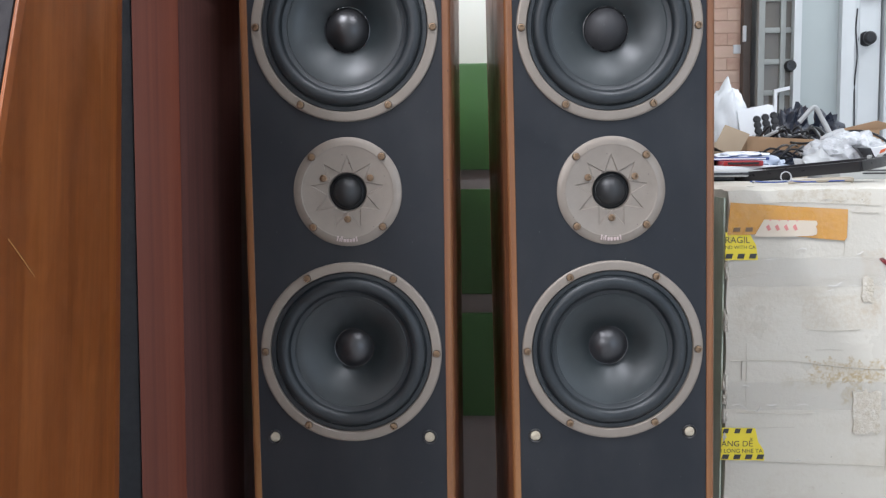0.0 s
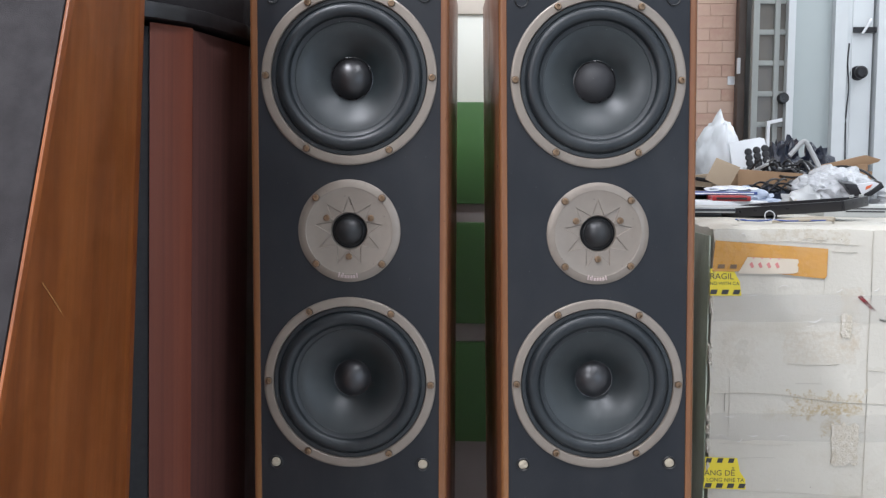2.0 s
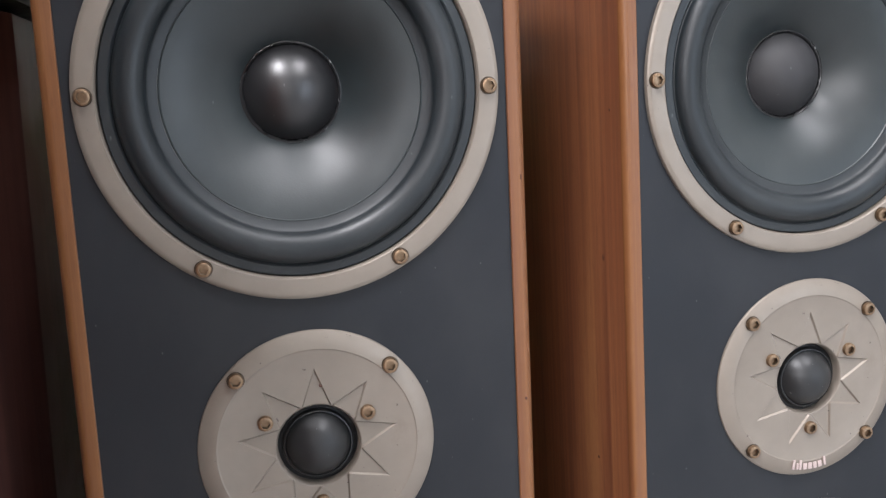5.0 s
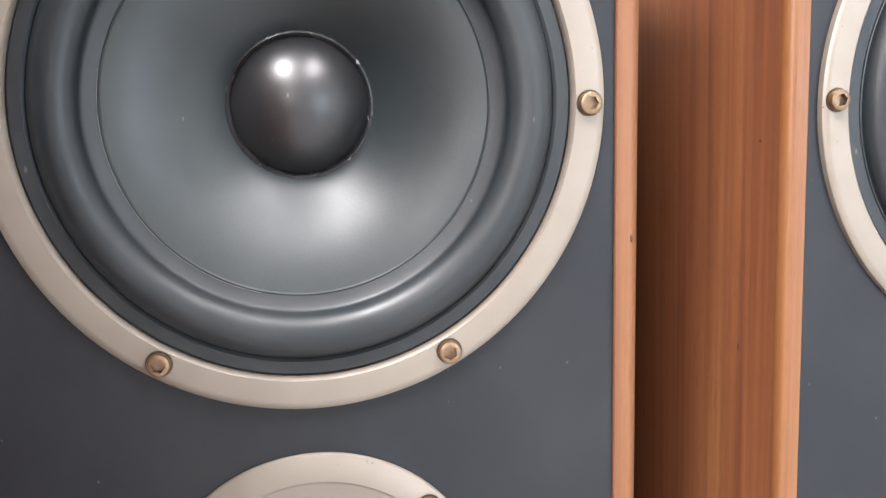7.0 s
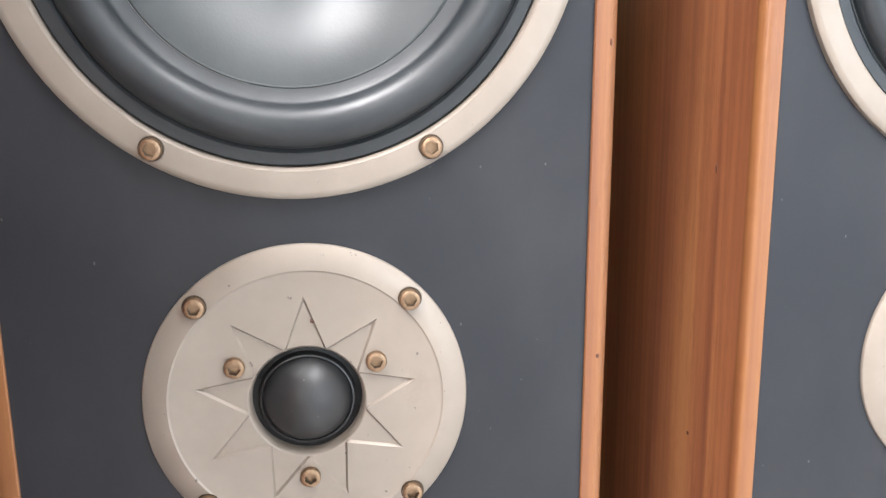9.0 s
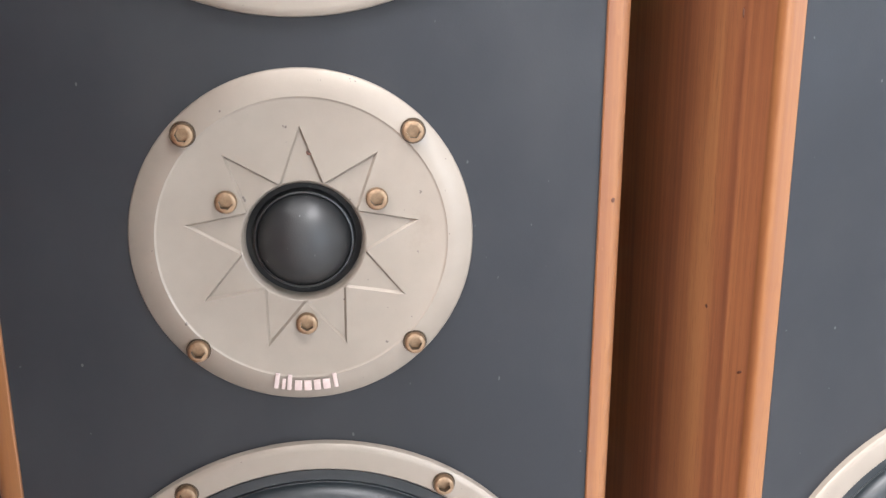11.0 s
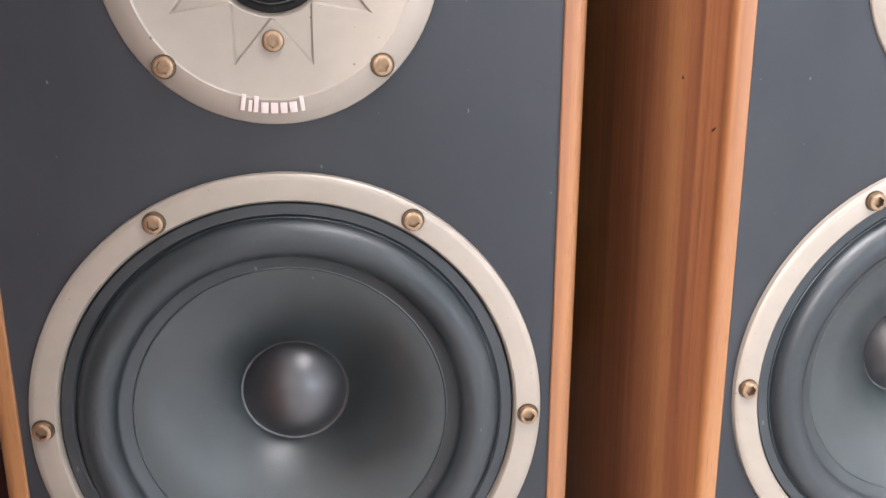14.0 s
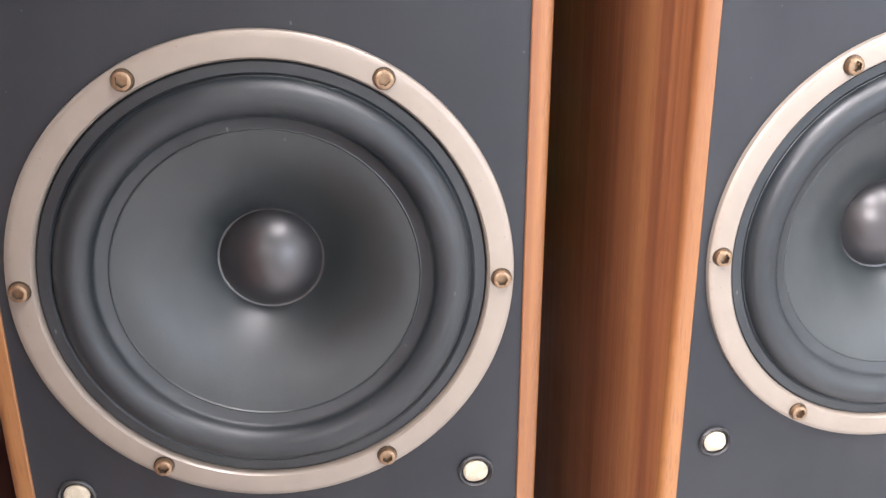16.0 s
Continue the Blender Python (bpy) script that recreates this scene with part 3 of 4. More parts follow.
slab("wall_south_6", (1.85, 3.45, -3.6, -3.5, 2.5, 3.2), PLASTER, "white plaster wall over shop door", "wall")

# the far end: brick wall, glazed metal door, flush doors and their jambs
FAR = 4.4
slab("wall_north_1", (0.46, 1.266, FAR + 0.16, FAR + 0.28, 0, 3.2), GROUT, "pinkish painted brick wall", "wall")
wall_b = bpy.data.objects["wall_north_1"]
slab("wall_north_2", (1.266, 1.90, FAR + 0.36, FAR + 0.46, 0, 3.2), PLASTER, "dim wall behind the doors", "wall")
slab("wall_north_3", (1.868, 3.5, FAR - 0.02, FAR + 0.10, 0, 3.2), PALEPAINT, "pale grey painted wall beside the door", "wall")
slab("wall_north_4", (1.266, 1.30, FAR + 0.10, FAR + 0.34, 0, 3.2), DARKPOST, "dark brown door post against bricks", "door post")


def glazed_door():
    d = tagged(new("door_1"), "grey metal door with small dark glass panes", "door", "", "structure")
    d.matrix_basis = pose(0, FAR, 0)
    xs = (1.304, 1.334, 1.404, 1.428, 1.456)
    part("stile", block(xs[0], xs[1], 0.0, 0.04, 0.0, 2.2, 0.003), STEELGREY, d)
    part("mullion", block(xs[2], xs[3], 0.0, 0.04, 0.0, 2.2, 0.003), STEELGREY, d)
    zs = [0.55 + 0.142 * k for k in range(12)]
    for k, z in enumerate(zs):
        for a, b in ((xs[1], xs[2]), (xs[3], xs[4])):
            part("rail", block(a, b, 0.004, 0.036, z - 0.012, z + 0.012, 0.002), STEELGREY, d)
            if k < len(zs) - 1:
                part("pane", block(a, b, 0.016, 0.021, z + 0.012, z + 0.130), DARKPANE, d)
    part("lock", lathe([(0.0, -0.03), (0.022, -0.028), (0.026, -0.018), (0.020, -0.006), (0.026, 0.0), (0.026, 0.004)], 24), BLACKPLASTIC, d, "dark round lock", pose(1.447, -0.004, 1.238))
    part("white_frame", prism([(1.372, 1.0), (1.386, 1.0), (1.386, 1.118), (1.442, 1.130), (1.442, 1.146), (1.372, 1.132)], -0.03, -0.01), WHITEPLASTIC, d, "white bent plastic strip")


glazed_door()


def flush_door(name, x0, x1, mat, label):
    d = tagged(new(name), label, "door", "", "structure")
    d.matrix_basis = pose(0, FAR, 0)
    part("leaf", block(x0, x1, 0.012, 0.05, 0.02, 2.3, 0.002), mat, d)
    return d


slab("jamb_1", (1.456, 1.489, FAR - 0.03, FAR + 0.10, 0, 2.35), PALEPAINT, "pale painted door jamb", "door jamb")
flush_door("door_2", 1.489, 1.668, BLUEGREY, "flush blue-grey painted door, closed")
slab("jamb_2", (1.668, 1.724, FAR - 0.03, FAR + 0.10, 0, 2.35), PALEPAINT, "pale painted door jamb", "door jamb")
white_door = flush_door("door_3", 1.728, 1.856, PALEPAINT, "pale painted door with black knob and bolt")
part("knob", lathe([(0.0, -0.062), (0.020, -0.060), (0.029, -0.050), (0.030, -0.040), (0.024, -0.030), (0.014, -0.024), (0.014, -0.004), (0.034, -0.002), (0.034, 0.010)], 32), BLACKPLASTIC, white_door, "black round knob", pose(1.792, 0.012, 1.356))
part("bolt", block(1.762, 1.866, -0.006, 0.012, 1.540, 1.566, 0.003), BLACKPLASTIC, white_door, "black sliding bolt")
part("bolt_lever", tube([(1.80, -0.012, 1.535), (1.826, -0.02, 1.585), (1.834, -0.012, 1.60)], 0.006), WHITEPLASTIC, white_door)
part("seam", block(1.7605, 1.7645, 0.0085, 0.013, 0.02, 2.3), PALEPAINT, white_door)
wire = tagged(part("hanging_wire", tube([(1.741, FAR - 0.012, 1.49), (1.738, FAR - 0.008, 1.40), (1.745, FAR - 0.012, 1.28), (1.738, FAR - 0.01, 1.15), (1.741, FAR - 0.012, 0.95), (1.742, FAR - 0.012, 0.70)], 0.0035), BLACKPLASTIC), "thin black wire hanging down the door jamb", "wire")
for x, z, w, h, lab in ((1.252, 1.336, 0.040, 0.042, "small white plate on the brick wall"), (1.268, 1.40, 0.016, 0.075, "narrow white strip fixed to the brick wall")):
    tagged(part("wall_plate", block(x - w / 2, x + w / 2, FAR + 0.150 if x < 1.26 else FAR + 0.092, FAR + 0.165 if x < 1.26 else FAR + 0.11, z - h / 2, z + h / 2, 0.004), WHITEPLASTIC), lab, "wall plate")

# ---- lamps of the place, with added fill lights ----
def ceiling_lamp(x, y, power):
    d = thing("ceiling_light", pose(x, y, 3.2), "unseen white tube light fixed to the ceiling", "ceiling light", "ceiling lights")
    part("housing", block(-0.12, 0.12, -0.62, 0.62, -0.04, 0.0, 0.006), WHITEPLASTIC, d)
    area_lamp("tube_lamp", pose(x, y, 3.155), 0.18, 1.2, power, (0.96, 0.98, 1.0))


# the third tube is unseen, added to brighten the carton and green drawers
for x, y, power in LAMPS:
    ceiling_lamp(x, y, power)
area_lamp("shopfront_daylight", pose(2.65, -3.45, 1.3, 90, 0, 0), 1.5, 2.3, DAY_RIGHT, (0.72, 0.86, 1.0))
# fill in an unseen window, added to light the right loudspeaker's inner side
area_lamp("left_side_fill", pose(-2.15, -3.45, 2.2, 90, 0, 0), 1.6, 1.3, FILL_LEFT, (0.98, 0.98, 0.98))
# fill added below the closed ceiling to brighten the far end
area_lamp("passage_fill", pose(2.3, 3.4, 3.15), 1.8, 1.4, FILL_FAR, (0.93, 0.98, 0.98))


# ---- the green drawer cabinet and the white carton on it ----
def drawer_cabinet():
    x0, x1, yf = -0.30, 0.405, 1.62
    c = thing("drawer_cabinet", pose(0, 0, 0), "green drawer cabinet with grey rails behind the loudspeakers", "cabinet")
    part("carcass", block(x0, x1, yf + 0.012, yf + 0.45, 0.0, 0.985, 0.003), GREYRAIL, c, "grey painted body")
    for z0, z1 in ((0.815, 0.998), (0.597, 0.782), (0.378, 0.563)):
        part("drawer", block(x0 + 0.004, x1 - 0.004, yf, yf + 0.02, z0, z1, 0.004), GREEN, c, "green enamelled drawer front")


drawer_cabinet()
PALEBEIGE = mottled("pale_beige_card", (0.62, 0.56, 0.47, 1), (0.55, 0.49, 0.41, 1), 0.7, 14)
CREAMCARD = mottled("cream_white_card", (0.74, 0.75, 0.66, 1), (0.68, 0.69, 0.61, 1), 0.6, 10)
carton = thing("white_carton", pose(0, 0, 0), "plain white carton standing on the green cabinet", "box")
part("body", block(-0.28, 0.30, 1.66, 2.04, 0.985, 1.158, 0.003), CREAMCARD, carton)
part("lid", block(-0.286, 0.306, 1.654, 2.046, 1.158, 1.20, 0.003), PALEBEIGE, carton, "pale beige lid")


# ---- the tapering teak loudspeaker beside the tall pair ----
def hexa(corners, bevel=0.0):
    """A block from eight corners: four below, then four above, both going round."""
    bm = bmesh.new()
    v = [bm.verts.new(p) for p in corners]
    for f in ((3, 2, 1, 0), (4, 5, 6, 7), (0, 1, 5, 4), (1, 2, 6, 5), (2, 3, 7, 6), (3, 0, 4, 7)):
        bm.faces.new([v[i] for i in f])
    if bevel:
        bmesh.ops.bevel(bm, geom=bm.edges[:], offset=bevel, segments=2, affect="EDGES", profile=0.6)
    return bm


def teak_tower():
    def front(z):
        return (-0.2465 + 0.045 * (z - 0.95), 0.590 + 0.335 * (z - 0.95))

    def rear(z):
        return (-0.3022 + 0.052 * (z - 0.813), 0.88)
    z0, z1 = 0.0, 1.28
    t = thing("slant_front_speaker", pose(0, 0, 0), "large orange teak loudspeaker with a slanting dark front", "loudspeaker")
    th, w = 0.0025, 0.36

    def ring(z, inset):
        (xf, yf), (xr, yr) = front(z), rear(z)
        return (xf, yf), (xr, yr), (xr - inset, yr), (xf - inset, yf)
    a, b = ring(z0, th), ring(z1, th)
    part("side_panel", hexa([(x, y, z0) for x, y in a] + [(x, y, z1) for x, y in b], 0.0006), TEAK, t, "orange teak side with a pale scratch")
    lo, hi = ring(z0, th), ring(z1, th)
    core = [(lo[3][0] - 0.001, lo[3][1] - 0.0008), (lo[2][0] - 0.001, lo[2][1]), (lo[2][0] - w, lo[2][1]), (lo[3][0] - w, lo[3][1] - 0.0008)]
    core2 = [(hi[3][0] - 0.001, hi[3][1] - 0.0008), (hi[2][0] - 0.001, hi[2][1]), (hi[2][0] - w, hi[2][1]), (hi[3][0] - w, hi[3][1] - 0.0008)]
    part("front_grille", hexa([(x, y, z0) for x, y in core] + [(x, y, z1 - 0.003) for x, y in core2], 0.002), DARKBODY, t, "dark purplish grey cloth front")
    left = [(x - w - th - 0.002, y) for x, y in a]
    left2 = [(x - w - th - 0.002, y) for x, y in b]
    part("side_panel", hexa([(x, y, z0) for x, y in left] + [(x, y, z1) for x, y in left2], 0.0006), TEAK, t)
    # a pale scratch across the veneer
    p = [Vector((*front(0.81), 0.81)), Vector((*rear(0.58), 0.58))]
    s0, s1 = p[0].lerp(p[1], 0.10), p[0].lerp(p[1], 0.42)
    nrm = Vector((0.985, 0.17, 0)) * 0.0008
    mid = s0.lerp(s1, 0.5) + Vector((0, 0, 0.004))
    part("scratch", tube([s0 + nrm, mid + nrm, s1 + nrm], 0.00045, 5), PALESCRATCH, t, "thin pale scratch")


PALESCRATCH = mottled("pale_scratch", (0.42, 0.22, 0.07, 1), (0.36, 0.17, 0.05, 1), 0.6, 200)
teak_tower()


# ---- the mahogany loudspeaker with chamfered corners, and the dark one on top ----
RT = 1.036


def outline_block(pts, z0, z1, bevel=0.0):
    bm = bmesh.new()
    lo = [bm.verts.new((x, y, z0)) for x, y in pts]
    hi = [bm.verts.new((x, y, z1)) for x, y in pts]
    bm.faces.new(lo[::-1])
    bm.faces.new(hi)
    for i in range(len(pts)):
        j = (i + 1) % len(pts)
        bm.faces.new((lo[i], lo[j], hi[j], hi[i]))
    if bevel:
        bmesh.ops.bevel(bm, geom=bm.edges[:], offset=bevel, segments=2, affect="EDGES", profile=0.6)
    return bm


def mahogany_tower():
    t = thing("chamfered_speaker", pose(-0.0215, 0, -0.006, 0, 1.2, 0), "red mahogany loudspeaker with chamfered corners and dark grille", "loudspeaker")
    A, B, C, D = (-0.3255, 0.990), (-0.2880, 1.030), (-0.2560, 1.165), (-0.2560, 1.40)
    part("chamfer_panel", outline_block([A, B, (B[0] - 0.016, B[1] + 0.010), (A[0] - 0.006, A[1] + 0.018)], 0, RT, 0.001), MAHOGANY, t, "reddish brown mahogany edge panel")
    part("side_panel", outline_block([(B[0] - 0.0005, B[1] + 0.0015), C, D, (D[0] - 0.018, D[1]), (C[0] - 0.018, C[1]), (B[0] - 0.014, B[1] + 0.011)], 0, RT - 0.002, 0.001), SHADEDMAHOGANY, t, "mahogany side with its shade put into the colour")
    part("grille", outline_block([(A[0] - 0.002, A[1] + 0.004), (A[0] - 0.008, A[1] + 0.03), (-0.52, 1.02), (-0.52, 0.98)], 0, RT - 0.004, 0.002), CLOTH, t, "black grille cloth")
    part("core", outline_block([(-0.335, 1.03), (-0.282, 1.16), (-0.282, 1.39), (-0.5, 1.39), (-0.5, 1.03)], 0.01, RT - 0.01), CLOTH, t)
    part("lid", outline_block([(-0.335, 1.035), (-0.283, 1.165), (-0.283, 1.395), (-0.51, 1.395), (-0.51, 1.03)], RT - 0.01, RT + 0.002, 0.002), BLACKTRIM, t)
    u = thing("dark_speaker", pose(-0.0215, 0, -0.006, 0, 1.2, 0), "dark loudspeaker with black rounded base on the mahogany one", "loudspeaker")
    base = [(-0.52, 0.968), (-0.34, 0.968), (-0.315, 0.984), (-0.292, 1.012), (-0.272, 1.05), (-0.250, 1.13), (-0.246, 1.40), (-0.52, 1.40)]
    part("base", outline_block(base, RT + 0.003, RT + 0.022, 0.005), BLACKTRIM, u, "black rounded base moulding")
    top = [(x - 0.006, y + 0.008) for x, y in base]
    part("cabinet", outline_block(top, RT + 0.022, RT + 0.40, 0.003), DARKBODY, u, "dark purplish grey body")


# darker, greyer copy of the mahogany: the side's shade put into the colour
SHADEDMAHOGANY = wood("shaded_mahogany", (0.060, 0.028, 0.025, 1), (0.095, 0.041, 0.035, 1), (0.122, 0.053, 0.045, 1), 0.4, 0.7)
mahogany_tower()


# ---- the white foam box with its labels and tape ----
def words(text, x, z, height, parent, m_y, width=None):
    cu = bpy.data.curves.new("words", "FONT")
    cu.body, cu.size, cu.extrude = text, 1.0, 0.0
    tmp = new("words", cu)
    me = bpy.data.meshes.new_from_object(tmp)
    bpy.data.objects.remove(tmp)
    co = np.zeros(len(me.vertices) * 3)
    me.vertices.foreach_get("co", co)
    co = co.reshape(-1, 3)
    lo, hi = co.min(0), co.max(0)
    k = height / (hi[1] - lo[1])
    kx = width / (hi[0] - lo[0]) if width else k
    out = np.stack([(co[:, 0] - lo[0]) * kx, np.zeros(len(co)), (co[:, 1] - lo[1]) * k], 1)
    me.vertices.foreach_set("co", out.ravel())
    me.materials.append(DARKINK)
    ob = new("lettering", me)
    ob.parent = parent
    ob.matrix_basis = pose(x, m_y, z)
    return ob


def sheet_on_box(pts, y, mat, thick=0.0006, name="label", parent=None, label=""):
    return part(name, prism(pts, y - thick, y), mat, parent, label)


def foam_box():
    x0, x1, y0, y1, z1 = 0.450, 1.36, 1.563, 2.12, 0.782
    rng = random.Random(5)
    bm = bmesh.new()
    nx, nz, ny = 40, 34, 22

    def grid(o, u, v, n, m):
        vs = [[bm.verts.new(Vector(o) + Vector(u) * i / n + Vector(v) * j / m) for j in range(m + 1)] for i in range(n + 1)]
        for i in range(n):
            for j in range(m):
                bm.faces.new((vs[i][j], vs[i + 1][j], vs[i + 1][j + 1], vs[i][j + 1]))
    grid((x0, y0, 0), (x1 - x0, 0, 0), (0, 0, z1), nx, nz)
    grid((x0, y1, 0), (x1 - x0, 0, 0), (0, 0, z1), nx, nz)
    grid((x0, y0, z1), (x1 - x0, 0, 0), (0, y1 - y0, 0), nx, ny)
    grid((x0, y0, 0), (x1 - x0, 0, 0), (0, y1 - y0, 0), nx, ny)
    grid((x0, y0, 0), (0, y1 - y0, 0), (0, 0, z1), ny, nz)
    grid((x1, y0, 0), (0, y1 - y0, 0), (0, 0, z1), ny, nz)
    bmesh.ops.remove_doubles(bm, verts=bm.verts[:], dist=0.0005)
    for v in bm.verts:
        on = sum((abs(v.co.x - x0) < 1e-4 or abs(v.co.x - x1) < 1e-4, abs(v.co.y - y0) < 1e-4, abs(v.co.z - z1) < 1e-4))
        c = Vector(((x0 + x1) / 2, (y0 + y1) / 2, v.co.z))
        if on >= 2:
            d = (c - v.co)
            v.co += d.normalized() * (0.004 + 0.005 * noise.noise(v.co * 23))
            if abs(v.co.z - z1) < 0.01:
                v.co.z -= 0.004 + 0.006 * abs(noise.noise(v.co * 31))
        elif abs(v.co.y - y0) < 1e-4:
            v.co.y += 0.0012 * noise.noise(v.co * 9)
    box = thing("foam_box", pose(0, 0, 0), "worn white foam box wrapped in clear tape, with yellow labels", "box")
    part("body", bm, FOAM, box, "stained white foam with torn edges", angle=60)
    part("side_film", block(x0 - 0.0035, x0 - 0.001, y0 + 0.006, y1 - 0.01, 0.0, z1 - 0.018, 0.0), REFLECTIONFILM, box, "grey-green plastic film on the side, tinted with the cabinet's reflection")
    yf = y0 - 0.0016
    # upper label and tape
    lab = sheet_on_box([(0.4475, 0.661), (0.502, 0.661), (0.4985, 0.685), (0.487, 0.706), (0.4475, 0.708)], yf, YELLOW, 0.0006, "label", box, "yellow warning label with black letters")
    words("RAGIL", 0.4478, 0.6895, 0.0105, lab, yf - 0.0009, 0.0400)
    words("ND WITH CA", 0.4478, 0.6795, 0.0058, lab, yf - 0.0009, 0.0495)
    for k in range(3):
        a = 0.4475 + 0.0195 * k
        part("stripe", prism([(a, 0.6635), (a + 0.011, 0.6635), (a + 0.0135, 0.6715), (a + 0.0025, 0.6715)], yf - 0.0012, yf - 0.0006), DARKINK, lab)
    tape = sheet_on_box([(0.4505, 0.7035), (0.486, 0.703), (0.500, 0.704), (0.560, 0.700), (0.642, 0.692), (0.646, 0.697), (0.6465, 0.744), (0.56, 0.7495), (0.455, 0.757)], yf - 0.001, AMBER, 0.0006, "tape", box, "amber packing tape")
    for a in (0.459, 0.4795):
        part("stripe", prism([(a, 0.7085), (a + 0.012, 0.7085), (a + 0.013, 0.7155), (a + 0.002, 0.7155)], yf - 0.0022, yf - 0.0016), DARKTAPE, tape)
    cream = sheet_on_box([(0.494, 0.700), (0.545, 0.6995), (0.590, 0.7010), (0.5965, 0.7035), (0.5965, 0.712), (0.5945, 0.7155), (0.597, 0.7200), (0.5955, 0.7255), (0.578, 0.7262), (0.510, 0.7285)], yf - 0.0022, CREAMTAPE, 0.0008, "tape_strip", box, "cream tape strip with faded red print")
    for k in range(4):
        a = 0.513 + 0.0145 * k
        part("print", prism([(a, 0.7165), (a + 0.004, 0.7095), (a + 0.0085, 0.7115), (a + 0.0045, 0.7205)], yf - 0.0035, yf - 0.003), REDINK, cream)
        part("print", prism([(a + 0.005, 0.7285 - 0.0004 * k), (a + 0.009, 0.7283 - 0.0004 * k), (a + 0.0065, 0.7255 - 0.0004 * k)], yf - 0.0035, yf - 0.003), REDINK, cream)
    # lower label
    lab = sheet_on_box([(0.4455, 0.319), (0.519, 0.318), (0.518, 0.336), (0.5085, 0.350), (0.503, 0.374), (0.4475, 0.375)], yf, YELLOW, 0.0006, "label", box, "yellow warning label with black letters")
    words("ÀNG DỄ", 0.4465, 0.3425, 0.0150, lab, yf - 0.0009, 0.0530)
    words("I LONG NHE TA", 0.4460, 0.3315, 0.0068, lab, yf - 0.0009, 0.0700)
    for k in range(4):
        a = 0.4470 + 0.0195 * k
        part("stripe", prism([(a, 0.3205), (a + 0.011, 0.3205), (a + 0.0135, 0.3285), (a + 0.0025, 0.3285)], yf - 0.0012, yf - 0.0006), DARKINK, lab)
        if k < 3:
            part("stripe", prism([(a + 0.001, 0.3655), (a + 0.010, 0.3655), (a + 0.0125, 0.3735), (a + 0.0035, 0.3735)], yf - 0.0012, yf - 0.0006), DARKINK, lab)
    # clear tape bands round the box, with crinkled edges
    for z, h, s in ((0.640, 0.048, 1), (0.430, 0.048, 2)):
        r2 = random.Random(s)
        pts = [(x0 + 0.005 + 0.02 * k, z - h / 2 + r2.uniform(-0.0015, 0.0015)) for k in range(45)] + [(x0 + 0.005 + 0.02 * k, z + h / 2 + r2.uniform(-0.0015, 0.0015)) for k in range(44, -1, -1)]
        part("clear_tape", prism(pts, yf - 0.0004, yf), CLEARTAPE, box, "clear crinkled packing tape")
    # torn patches and stains
    def patch(cx, cz, w, h, seed, mat, name, label, thick=0.0012, n=26):
        r2 = random.Random(seed)
        pts = []
        for k in range(n):
            a = 2 * math.pi * k / n
            q = max(abs(math.cos(a)), abs(math.sin(a)))
            rr = 1 / q * r2.uniform(0.80, 1.03)
            pts.append((cx + w / 2 * rr * math.cos(a), cz + h / 2 * rr * math.sin(a)))
        part(name, prism(pts, yf - thick, yf + 0.001), mat, box, label)
    patch(0.688, 0.402, 0.050, 0.080, 3, TORN, "torn_patch", "rough torn paper patch")
    patch(0.683, 0.610, 0.020, 0.045, 12, TORN, "torn_patch", "rough torn paper patch", 0.0006)
    patch(0.735, 0.620, 0.05, 0.005, 8, REDSMEAR, "red_smear", "dark red smear", 0.0007)
    # crumbled foam along the upright corner
    for k, (z, h) in enumerate(((0.645, 0.036), (0.565, 0.030), (0.545, 0.016), (0.455, 0.034), (0.425, 0.02), (0.395, 0.026), (0.36, 0.018))):
        part("torn_edge", crumple(0.0045, 0.006, h * 0.7, 60 + k, 3, 0.5, None, 3.0), TORNFOAM, box, "crumbled white foam edge", pose(x0 + 0.002, y0 + 0.001, z - h / 2))
    part("red_smear", prism([(0.700, 0.661), (0.706, 0.664), (0.742, 0.628), (0.762, 0.608), (0.748, 0.612), (0.730, 0.632)], yf - 0.0007, yf + 0.001), REDSMEAR, box, "dark red smear")
    # hairline creases and scratches
    r3 = random.Random(17)
    for k in range(15):
        cx, cz, ln = r3.uniform(0.47, 0.80), r3.uniform(0.27, 0.76), r3.uniform(0.012, 0.07)
        up = r3.random() < 0.3
        dx, dz = (r3.uniform(-0.002, 0.002), ln * 0.6) if up else (ln, r3.uniform(-0.003, 0.003))
        mid = (cx + dx / 2 + r3.uniform(-0.001, 0.001), yf - 0.0003, cz + dz / 2 + r3.uniform(-0.001, 0.001))
        part("crease", tube([(cx, yf - 0.0003, cz), mid, (cx + dx, yf - 0.0003, cz + dz)], r3.uniform(0.0003, 0.0007), 4, 3), CREASE, box)
    # long folds where the wrapping overlaps
    for pts, w in ((((0.722, 0.775), (0.7225, 0.66), (0.7205, 0.56), (0.722, 0.49), (0.721, 0.30)), 0.0006), (((0.46, 0.4905), (0.56, 0.4895), (0.66, 0.478), (0.80, 0.472)), 0.0007),
                   (((0.722, 0.533), (0.77, 0.531), (0.83, 0.534)), 0.0008), (((0.47, 0.402), (0.55, 0.399), (0.60, 0.400)), 0.0005), (((0.475, 0.318), (0.60, 0.313), (0.72, 0.309)), 0.0008),
                   (((0.486, 0.52), (0.4865, 0.46), (0.4855, 0.41)), 0.0004), (((0.585, 0.543), (0.620, 0.541), (0.668, 0.542)), 0.0006), (((0.47, 0.752), (0.55, 0.757), (0.70, 0.750)), 0.0006)):
        part("fold", tube([(x, yf - 0.0002, z) for x, z in pts], w, 4, 4), FOLD, box)
